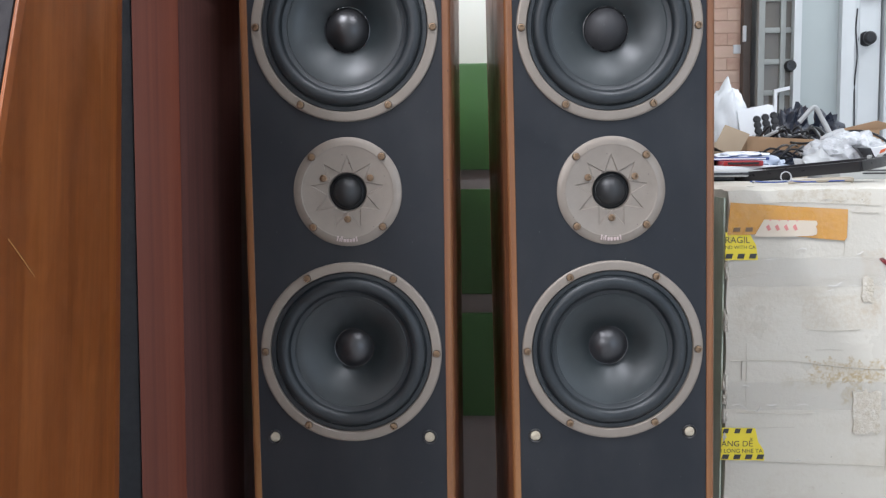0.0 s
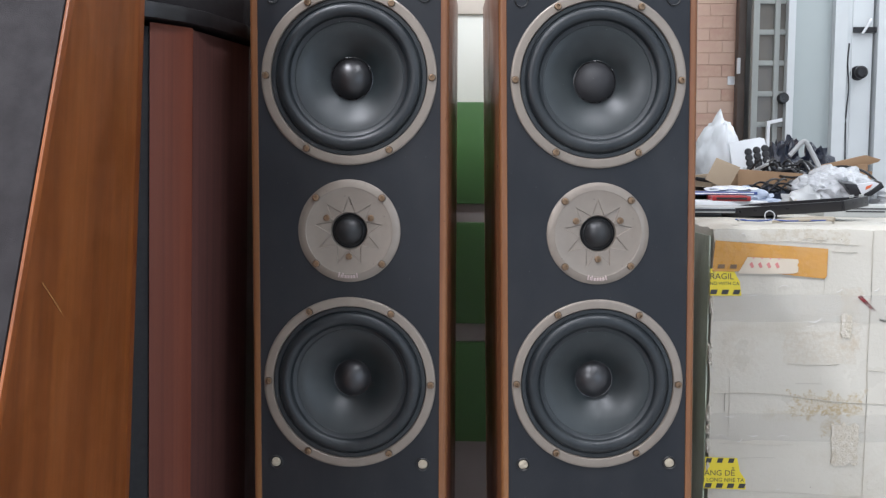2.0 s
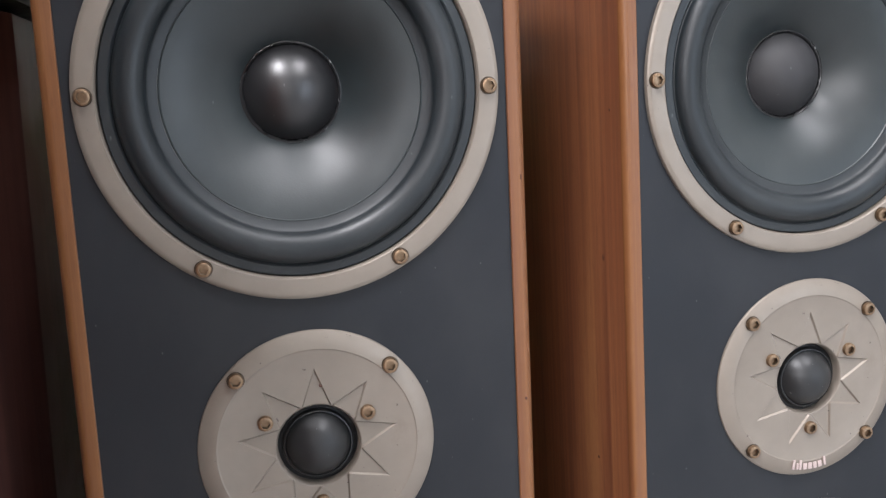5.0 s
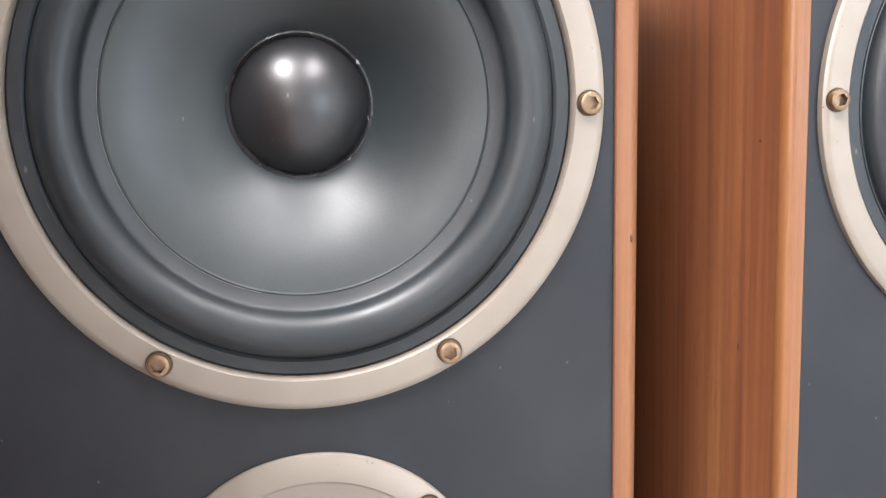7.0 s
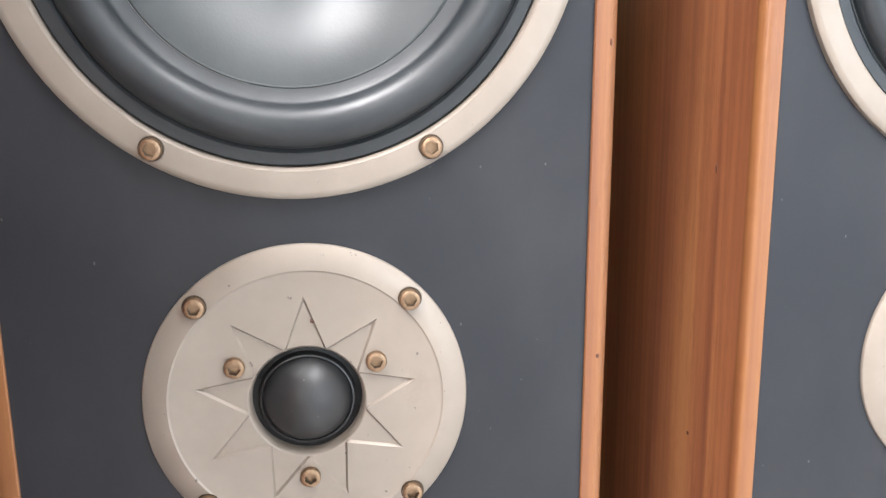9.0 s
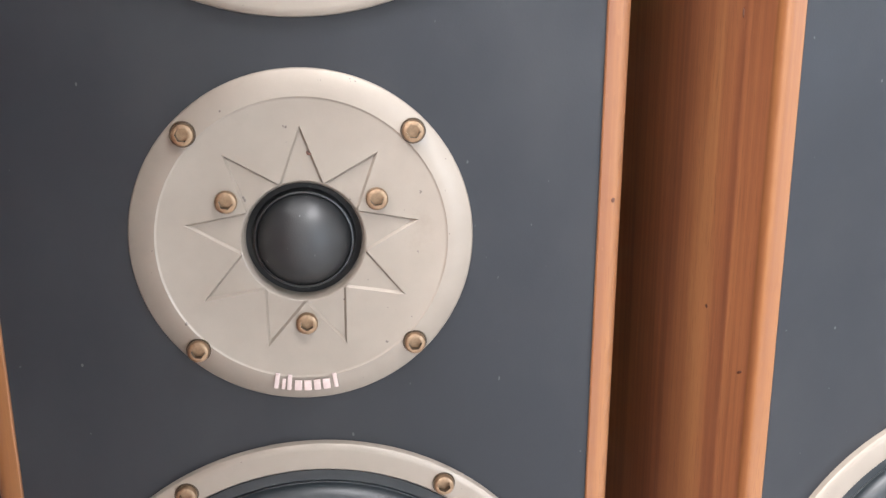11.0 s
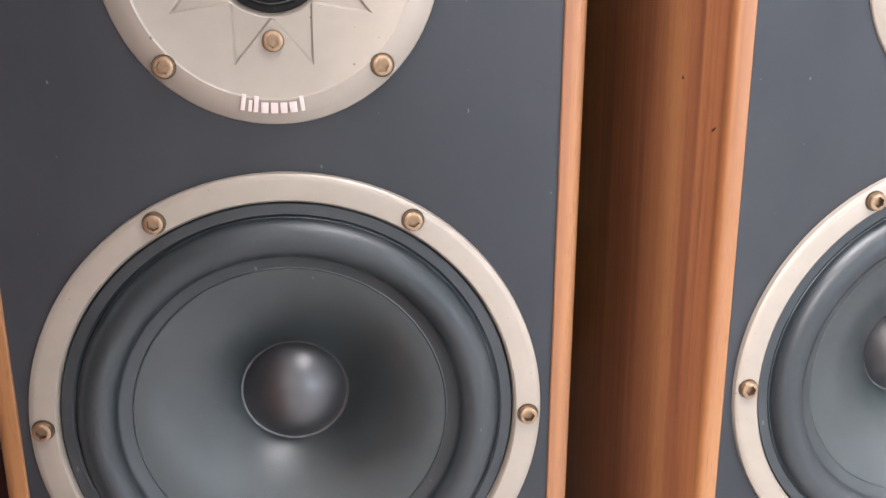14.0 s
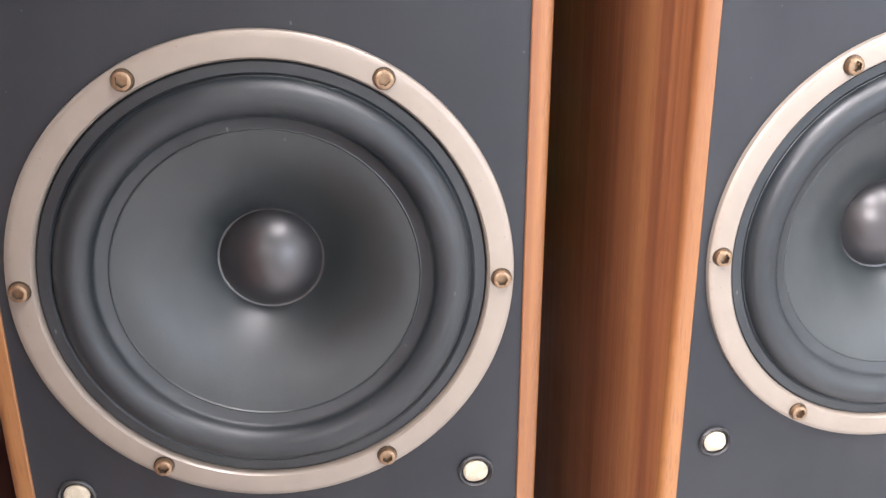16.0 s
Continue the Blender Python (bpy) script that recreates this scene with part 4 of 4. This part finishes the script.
    for k in range(16):
        cx, cz = r3.uniform(0.455, 0.80), r3.choice((0.76, 0.665, 0.615, 0.452, 0.405, 0.31)) + r3.uniform(-0.012, 0.012)
        ln = r3.uniform(0.008, 0.022)
        part("wrinkle", tube([(cx, yf - 0.0006, cz), (cx + ln / 2, yf - 0.0012, cz + r3.uniform(-0.002, 0.004)), (cx + ln, yf - 0.0006, cz + r3.uniform(-0.004, 0.006))], r3.uniform(0.0004, 0.0009), 5, 3), SHINE, box, "raised wrinkle of clear film")
    part("torn_fringe", tube([(x0 - 0.001, y0 + 0.03, 0.75), (x0 - 0.004, y0 + 0.01, 0.735), (x0 + 0.003, y0 - 0.004, 0.705), (x0 + 0.007, y0 - 0.004, 0.690)], 0.0025, 6), CLEARTAPE, box, "loose curl of clear tape")


def clear_tape():
    m = Mat("clear_tape", (0.64, 0.63, 0.60, 1), 0.12, 0, 0.9)
    m.colour(m.mix(m.noise(7, 5), (0.64, 0.63, 0.60, 1), (0.56, 0.54, 0.48, 1)))
    m.b.inputs["Alpha"].default_value = 0.08
    m.bump(m.noise(26, 4, (0.5, 1, 2.5), 0.6, 0.6), 0.5, 0.004)
    return m.m


def worn(name, a, b, alpha):
    m = Mat(name, a, 0.75)
    m.colour(m.mix(m.ramp(m.noise(45, 6, (1, 1, 1), 0.7), [(0.4, grey(0)), (0.6, grey(1))]), a, b))
    t = m.ramp(m.noise(24, 6, (1, 1, 1), 0.7), [(0.46, grey(0.0)), (0.66, grey(alpha))])
    m.t.links.new(t, m.b.inputs["Alpha"])
    m.bump(m.noise(160, 5), 0.7, 0.003)
    return m.m


DARKTAPE = mottled("taped_over_print", (0.16, 0.09, 0.03, 1), (0.13, 0.07, 0.025, 1), 0.3, 40)
TORNFOAM = mottled("crumbled_foam", (0.66, 0.63, 0.56, 1), (0.44, 0.40, 0.33, 1), 0.8, 180, 0, 0.6, 400, 0.4, 0.002)
CLEARTAPE = clear_tape()
FOLD = mottled("folded_film", (0.46, 0.42, 0.35, 1), (0.56, 0.53, 0.45, 1), 0.4, 60)
SHINE = mottled("wrinkled_clear_film", (0.72, 0.71, 0.68, 1), (0.62, 0.60, 0.56, 1), 0.08, 60, 0, 0.1, 300, 1.0)
CREASE = mottled("grey_crease", (0.34, 0.30, 0.25, 1), (0.48, 0.45, 0.38, 1), 0.7, 60)
TORN = mottled("torn_paper", (0.74, 0.72, 0.66, 1), (0.42, 0.35, 0.23, 1), 0.8, 120, 0, 0.9, 300, 0.3, 0.003)
REDSMEAR = worn("dark_red_smear", (0.20, 0.015, 0.022, 1), (0.34, 0.06, 0.06, 1), 0.9)
foam_box()


# ---- the workbench behind the box and the clutter on it ----
BENCH = 0.765
bench = thing("workbench", pose(0, 0, 0), "grey workbench heaped with cartons, bags and cables", "table")
part("worktop", block(0.60, 1.84, 2.16, 4.20, BENCH - 0.035, BENCH, 0.003), GREYRAIL, bench)
for lx, ly in ((0.64, 2.2), (1.80, 2.2), (0.64, 4.15), (1.80, 4.15)):
    part("leg", block(lx - 0.025, lx + 0.025, ly - 0.025, ly + 0.025, 0, BENCH - 0.035, 0.002), STEELGREY, bench)


def bag(name, m, size, seed, mat, label, category, **kw):
    ob = part(name, crumple(*size, seed, **kw), mat, None, "", m, True, 60)
    return tagged(ob, label, category)


def panel(name, pts, y, thick, mat, label, category, m=None):
    ob = part(name, prism(pts, 0, thick, 0.0008), mat, None, "", (m or Matrix()) if m else pose(0, y, 0))
    return tagged(ob, label, category)


# black tray propped on the silver carton
def tray():
    t = thing("black_tray", pose(0.690, 1.885, 0.805, 5, -5.0, -47), "long shallow black plastic tray, tilted on the foam box", "tray")
    L, W, H = 0.130, 0.050, 0.010
    part("floor", block(-L, L, -W, W, -H, -H + 0.003, 0.001), BLACKPLASTIC, t)
    for b in ((-L, L, -W - 0.004, -W + 0.003, -H, H), (-L, L, W - 0.003, W + 0.004, -H, H), (-L - 0.004, -L + 0.003, -W, W, -H, H), (L - 0.003, L + 0.004, -W, W, -H, H)):
        part("rim", block(*b, bevel=0.002), BLACKPLASTIC, t)
    for k in range(2):
        part("latch", block(L - 0.03 + 0.02 * k, L - 0.024 + 0.02 * k, W - 0.01, W + 0.001, H - 0.002, H + 0.004, 0.001), SILVER, t)


tray()
sc = thing("silver_carton", pose(0.99, 2.03, 0.782, 0, 0, -4), "flat silver grey carton with small dark print", "box")
part("body", block(-0.20, 0.20, -0.07, 0.06, 0, 0.026, 0.0012), SILVER, sc)
for k in range(2):
    part("print", block(-0.155, -0.075 + 0.01 * k, -0.0712, -0.0702, 0.011 + 0.006 * k, 0.014 + 0.006 * k), DARKINK, sc)
part("print", block(-0.03, -0.01, -0.0712, -0.0702, 0.006, 0.020), DARKINK, sc)
part("print", block(-0.006, 0.03, -0.0712, -0.0702, 0.004, 0.022), WHITEPLASTIC, sc)
part("print", block(0.002, 0.007, -0.0722, -0.0713, 0.006, 0.020), BLUE, sc)

# cords and strap along the front edge of the box
tagged(part("flat_strap", tube([(0.58, 1.66, 0.786), (0.62, 1.65, 0.789), (0.66, 1.66, 0.790), (0.69, 1.67, 0.789), (0.705, 1.70, 0.786)], 0.0028, 8), BEIGE), "beige woven strap lying on the foam box", "strap")
tagged(part("flat_strap", tube([(0.60, 1.70, 0.786), (0.65, 1.69, 0.791), (0.695, 1.68, 0.792), (0.712, 1.72, 0.786)], 0.0026, 8), BEIGE), "beige woven strap lying on the foam box", "strap")
ring_pts = [(0.576 + 0.009 * math.cos(a), 1.66 + 0.002 * math.sin(a), 0.796 + 0.009 * math.sin(a)) for a in [k * math.pi / 5 for k in range(11)]]
tagged(part("wire_loop", tube(ring_pts, 0.0012, 6), GREYPLASTIC), "small loop of pale grey wire", "wire")
for k, (mat, col) in enumerate(((BLUE, "blue"), (GREYPLASTIC, "pale grey"), (BLACKPLASTIC, "black"), (GREYPLASTIC, "pale grey"), (BLUE, "blue"))):
    r2 = random.Random(k + 40)
    pts = [(0.52 + 0.03 * i, 1.64 + 0.02 * r2.random() + 0.008 * k, 0.7865 + 0.003 * r2.random()) for i in range(6)]
    tagged(part("cable", tube(pts, 0.0014, 6), mat), f"{col} cable lying on the foam box edge", "cable", "cables on the box")

# the layered stack at the near end of the bench
def flat_case(m, sx, sy, sz, mat, label, name="flat_case", mat2=None):
    c = thing(name, m, label, "electronic case", "flat cases in the pile")
    part("shell", block(-sx / 2, sx / 2, -sy / 2, sy / 2, 0, sz, min(0.003, sz / 4)), mat, c)
    part("front_strip", block(-sx / 2 + 0.01, sx / 2 - 0.01, -sy / 2 - 0.0015, -sy / 2 + 0.001, sz * 0.3, sz * 0.7), mat2 or BLACKPLASTIC, c)


flat_case(pose(0.585, 2.02, 0.782, 0, 0, 0), 0.19, 0.14, 0.009, BLACKPLASTIC, "thin black case at the bottom of the pile")
flat_case(pose(0.57, 2.0, 0.791, 0, 0, 1), 0.23, 0.16, 0.013, GREYPLASTIC, "flat pale grey case with dark front strip")
flat_case(pose(0.60, 2.30, BENCH, 0, 0, 6), 0.26, 0.2, 0.045, WHITEPLASTIC, "flat white case in the pile")
flat_case(pose(0.66, 2.28, 0.81, 0, 0, -8), 0.09, 0.16, 0.012, RED, "small red case in the pile", mat2=BLACKPLASTIC)
flat_case(pose(0.60, 2.40, 0.822, 0, 0, 10), 0.28, 0.16, 0.008, BLUE, "thin blue folder in the pile", mat2=WHITEPLASTIC)
flat_case(pose(0.66, 2.55, BENCH, 0, 0, -12), 0.22, 0.24, 0.06, BLACKPLASTIC, "black case in the pile")
bag("plastic_bag", pose(0.70, 2.42, 0.828), (0.075, 0.05, 0.011), 3, WHITEPLASTIC, "crumpled pale plastic bag on the pile", "bag", sub=3)
bag("plastic_bag", pose(0.80, 2.66, BENCH), (0.10, 0.07, 0.045), 51, PALEBLUE, "crumpled pale blue plastic bag in the pile", "bag", sub=4, amp=0.25)
bag("plastic_bag", pose(0.93, 2.78, BENCH), (0.07, 0.06, 0.045), 52, NAVYBAG, "crumpled dark plastic bag in the pile", "bag", sub=4, amp=0.35)
for k in range(6):
    r2 = random.Random(k + 90)
    pts = [(0.72 + 0.03 * k, 2.72, 0.80), (0.78 + 0.03 * k, 2.74, 0.835 + 0.02 * r2.random()), (0.85 + 0.035 * k, 2.76, 0.815 + 0.02 * r2.random()), (0.92 + 0.03 * k, 2.80, 0.84 + 0.03 * r2.random()), (0.98 + 0.02 * k, 2.9, 0.86)]
    tagged(part("cable", tube(pts, 0.0034, 6), BLACKPLASTIC), "black cable looped in front of the carton", "cable", "tangled cables")
bag("plastic_bag", pose(0.86, 2.35, BENCH), (0.06, 0.05, 0.045), 5, GREYPLASTIC, "crumpled grey plastic bag on the bench", "bag", sub=3)
for k in range(5):
    pts = [(0.755 + 0.012 * k, 2.16 + 0.02 * k, 0.772), (0.775 + 0.014 * k, 2.3, 0.79 + 0.004 * k), (0.83 + 0.014 * k, 2.45, 0.797 + 0.004 * k), (0.90 + 0.01 * k, 2.6, 0.79)]
    tagged(part("hose", tube(pts, 0.0045, 8), BEIGE), "pale beige bundled hose on the bench", "hose", "bundled hoses")

# open brown carton with raised flaps
def open_carton():
    c = thing("open_carton", pose(0.97, 3.06, BENCH, 0, 0, -4), "open brown cardboard box with raised flaps", "box")
    w, d, h, th = 0.20, 0.24, 0.115, 0.004
    part("front_wall", prism([(-w / 2, 0), (w / 2, 0), (w / 2 + 0.01, h), (0.02, h + 0.006), (-w / 2, h + 0.014)], -d / 2, -d / 2 + th, 0.0008), CARDBOARD, c)
    part("back_wall", block(-w / 2, w / 2, d / 2 - th, d / 2, 0, h, 0.0008), CARDBOARD, c)
    part("side_wall", block(-w / 2, -w / 2 + th, -d / 2 + th, d / 2 - th, 0, h, 0.0008), CARDBOARD, c)
    part("side_wall", block(w / 2 - th, w / 2, -d / 2 + th, d / 2 - th, 0, h, 0.0008), CARDBOARD, c)
    part("bottom", block(-w / 2 + th, w / 2 - th, -d / 2 + th, d / 2 - th, 0, th), CARDBOARD, c)
    part("flap", prism([(-0.205, 0.096), (-0.172, 0.164), (-0.098, 0.134), (-0.135, 0.062)], -d / 2 - 0.03, -d / 2 - 0.026, 0.0008), PALECARD, c, "pale cardboard flap, bent outward")


open_carton()

# white tray with rows of round holes
def holed_tray():
    t = thing("holed_tray", pose(1.022, 3.33, 0.878, -14, -5, 0), "white foam tray with rows of dark round holes", "tray")
    part("sheet", prism([(-0.072, -0.03), (0.066, -0.03), (0.052, 0.128), (0.035, 0.134), (-0.075, 0.124)], -0.006, 0.006, 0.002), WHITEPLASTIC, t)
    for i in range(3):
        for j in range(4):
            part("cup", lathe([(0.0, -0.011), (0.010, -0.012), (0.0135, -0.009), (0.0135, -0.004)], 20), BLACKPLASTIC, t, "", pose(-0.012 + 0.030 * i, 0, 0.020 + 0.021 * j + 0.004 * i))


holed_tray()
tagged(part("block_stand", block(0.86, 1.12, 3.28, 3.6, BENCH, 0.86, 0.003), PALECARD), "closed pale cardboard box in the heap", "box")
bag("plastic_bag", pose(0.905, 3.42, 0.86), (0.088, 0.07, 0.150), 14, WHITEPLASTIC, "tall crumpled white plastic bag", "bag", peak=(0.3, 0.9), amp=0.2, freq=1.5)
for k, (x, z, s, r) in enumerate(((0.80, 0.90, 0.16, 8), (0.84, 0.915, 0.2, -6), (0.78, 0.87, 0.2, 3))):
    tagged(part("wood_lath", block(-s, s, -0.012, 0.012, -0.006, 0.006, 0.001), (BLACKPLASTIC, PALECARD, BLACKPLASTIC)[k], None, "", pose(x, 3.18 + 0.03 * k, z - 0.04, 0, r, 10)), ("thin black strip lying across the heap", "pale wooden strip lying across the heap", "thin black strip lying across the heap")[k], "strip", "strips in the heap")

# dark bundle of bags, bent pipe and cables
for k, (x, y, z, sx, sz, seed) in enumerate(((1.20, 3.62, 0.86, 0.050, 0.105, 21), (1.25, 3.66, 0.88, 0.045, 0.10, 22), (1.33, 3.60, 0.87, 0.060, 0.085, 23), (1.20, 3.48, 0.84, 0.070, 0.070, 24), (1.29, 3.45, 0.83, 0.07, 0.06, 25), (1.13, 3.44, 0.83, 0.05, 0.06, 26))):
    bag("dark_bag", pose(x, y, z), (sx, 0.06, sz), seed, NAVYBAG, "crumpled navy black plastic bag in the heap", "bag", sub=3, amp=0.5, freq=1.8)
tagged(part("filled_carton", block(1.08, 1.46, 3.38, 3.75, BENCH, 0.865, 0.003), CARDBOARD), "closed brown carton under the dark bags", "box")
tagged(part("bent_pipe", tube([(1.135, 3.30, 0.945), (1.150, 3.30, 0.962), (1.178, 3.30, 0.993), (1.192, 3.30, 0.992), (1.210, 3.30, 0.962), (1.235, 3.28, 0.90), (1.245, 3.265, 0.84), (1.25, 3.26, 0.774)], 0.0085, 10), GREYPLASTIC), "bent pale grey plastic pipe", "pipe")
for k in range(12):
    r2 = random.Random(k + 70)
    x = 1.00 + 0.013 * k
    pts = [(x - 0.06, 3.16 + 0.01 * k, 0.87 + 0.03 * r2.random())]
    for i in range(4):
        pts.append((x - 0.03 + 0.045 * i + 0.02 * r2.uniform(-1, 1) - 0.02 * i, 3.14 + 0.1 * r2.random(), 0.875 + 0.055 * r2.random()))
    pts.append((x + 0.08, 3.1, 0.85))
    tagged(part("cable", tube(pts, 0.0042 if k % 3 else 0.006, 6), BLACKPLASTIC if k % 4 else GREYPLASTIC), ("black" if k % 4 else "grey") + " cable tangled over the heap", "cable", "tangled cables")
tagged(part("cable", tube([(0.985, 2.96, 0.875), (1.02, 2.88, 0.868), (1.07, 2.86, 0.885), (1.13, 2.80, 0.902), (1.17, 2.74, 0.888), (1.20, 2.72, 0.86)], 0.004, 6), BLACKPLASTIC), "black cable curving over the bubble wrap", "cable", "tangled cables")

# bubble wrap, the small dark box on it, and cardboard sheets
bag("bubble_wrap", pose(1.085, 2.74, BENCH - 0.01), (0.125, 0.16, 0.092), 31, BUBBLE, "heap of clear white bubble wrap", "bubble wrap", sub=5, amp=0.15, freq=2.6)
bag("bubble_wrap", pose(1.26, 2.62, BENCH - 0.01), (0.11, 0.15, 0.066), 33, BUBBLE, "heap of clear white bubble wrap", "bubble wrap", sub=5, amp=0.15, freq=2.6)
sb = thing("small_box", pose(1.10, 2.58, 0.834, 8, 0, -6), "small dark folded box with white and orange print", "box")
part("left_flap", prism([(-0.053, 0.022), (-0.030, -0.012), (0.0, -0.014), (-0.018, 0.020)], -0.03, 0.03, 0.001), BLACKPLASTIC, sb)
part("right_flap", prism([(0.0, -0.016), (0.022, -0.012), (0.054, 0.012), (0.046, 0.026)], -0.03, 0.03, 0.001), BLACKPLASTIC, sb)
part("face", prism([(-0.020, 0.018), (0.0, -0.010), (0.046, 0.020), (0.03, 0.026)], -0.026, -0.016, 0.0006), WHITEPLASTIC, sb, "white face")
part("print", prism([(0.006, 0.004), (0.018, 0.010), (0.024, 0.020), (0.008, 0.014)], -0.0275, -0.0262), ORANGE, sb, "orange print")
tagged(part("card_support", block(1.30, 1.46, 3.385, 3.78, 0.865, 0.893, 0.003), CARDBOARD), "flat brown carton at the end of the heap", "box")
panel("cardboard_sheet", [(1.232, 0.893), (1.262, 0.912), (1.425, 0.950), (1.478, 0.935), (1.470, 0.926), (1.430, 0.914), (1.300, 0.897)], 3.36, 0.02, CARDBOARD, "bent brown cardboard sheet lying on the heap", "cardboard")
panel("cardboard_sheet", [(1.386, 0.862), (1.426, 0.862), (1.428, 0.918), (1.388, 0.916)], 3.345, 0.006, CARDBOARD, "small upright cardboard flap", "cardboard")
bag("plastic_bag", pose(1.42, 2.9, BENCH), (0.10, 0.12, 0.075), 37, NAVYBAG, "dark plastic bag beside the bubble wrap", "bag", sub=3)

# ---- bricks of the far wall ----
rng = random.Random(12)
BW, BH = 0.124, 0.058
brick_me = finish(block(-BW / 2 + 0.0008, BW / 2 - 0.0008, -0.0025, 0.0, -BH / 2 + 0.0012, BH / 2 - 0.0012, 0.0015, seg=1), "brick", BRICK)
half_me = finish(block(-BW / 4 + 0.0008, BW / 4 - 0.0008, -0.0025, 0.0, -BH / 2 + 0.0012, BH / 2 - 0.0012, 0.0015, seg=1), "brick", BRICK)
for r in range(16):
    z = 0.86 + BH * r
    odd = r % 2
    x = 1.264 - (BW / 4 if odd else BW / 2)
    ob = part("brick", half_me if odd else brick_me, BRICK, wall_b, "", pose(x, FAR + 0.160 + rng.uniform(-0.0006, 0.0006), z))
    x -= BW * (0.75 if odd else 1.0)
    while x > 0.72:
        part("brick", brick_me, BRICK, wall_b, "", pose(x, FAR + 0.160 + rng.uniform(-0.0006, 0.0006), z))
        x -= BW
# floor tiles near the loudspeakers
tile_me = finish(block(-0.198, 0.198, -0.198, 0.198, 0.0, 0.004, 0.001, seg=1), "tile", FLOORTILE)
for i in range(8):
    for j in range(9):
        part("tile", tile_me, FLOORTILE, floor_ob, "", pose(-1.4 + 0.4 * i, -0.8 + 0.4 * j, 0.0))
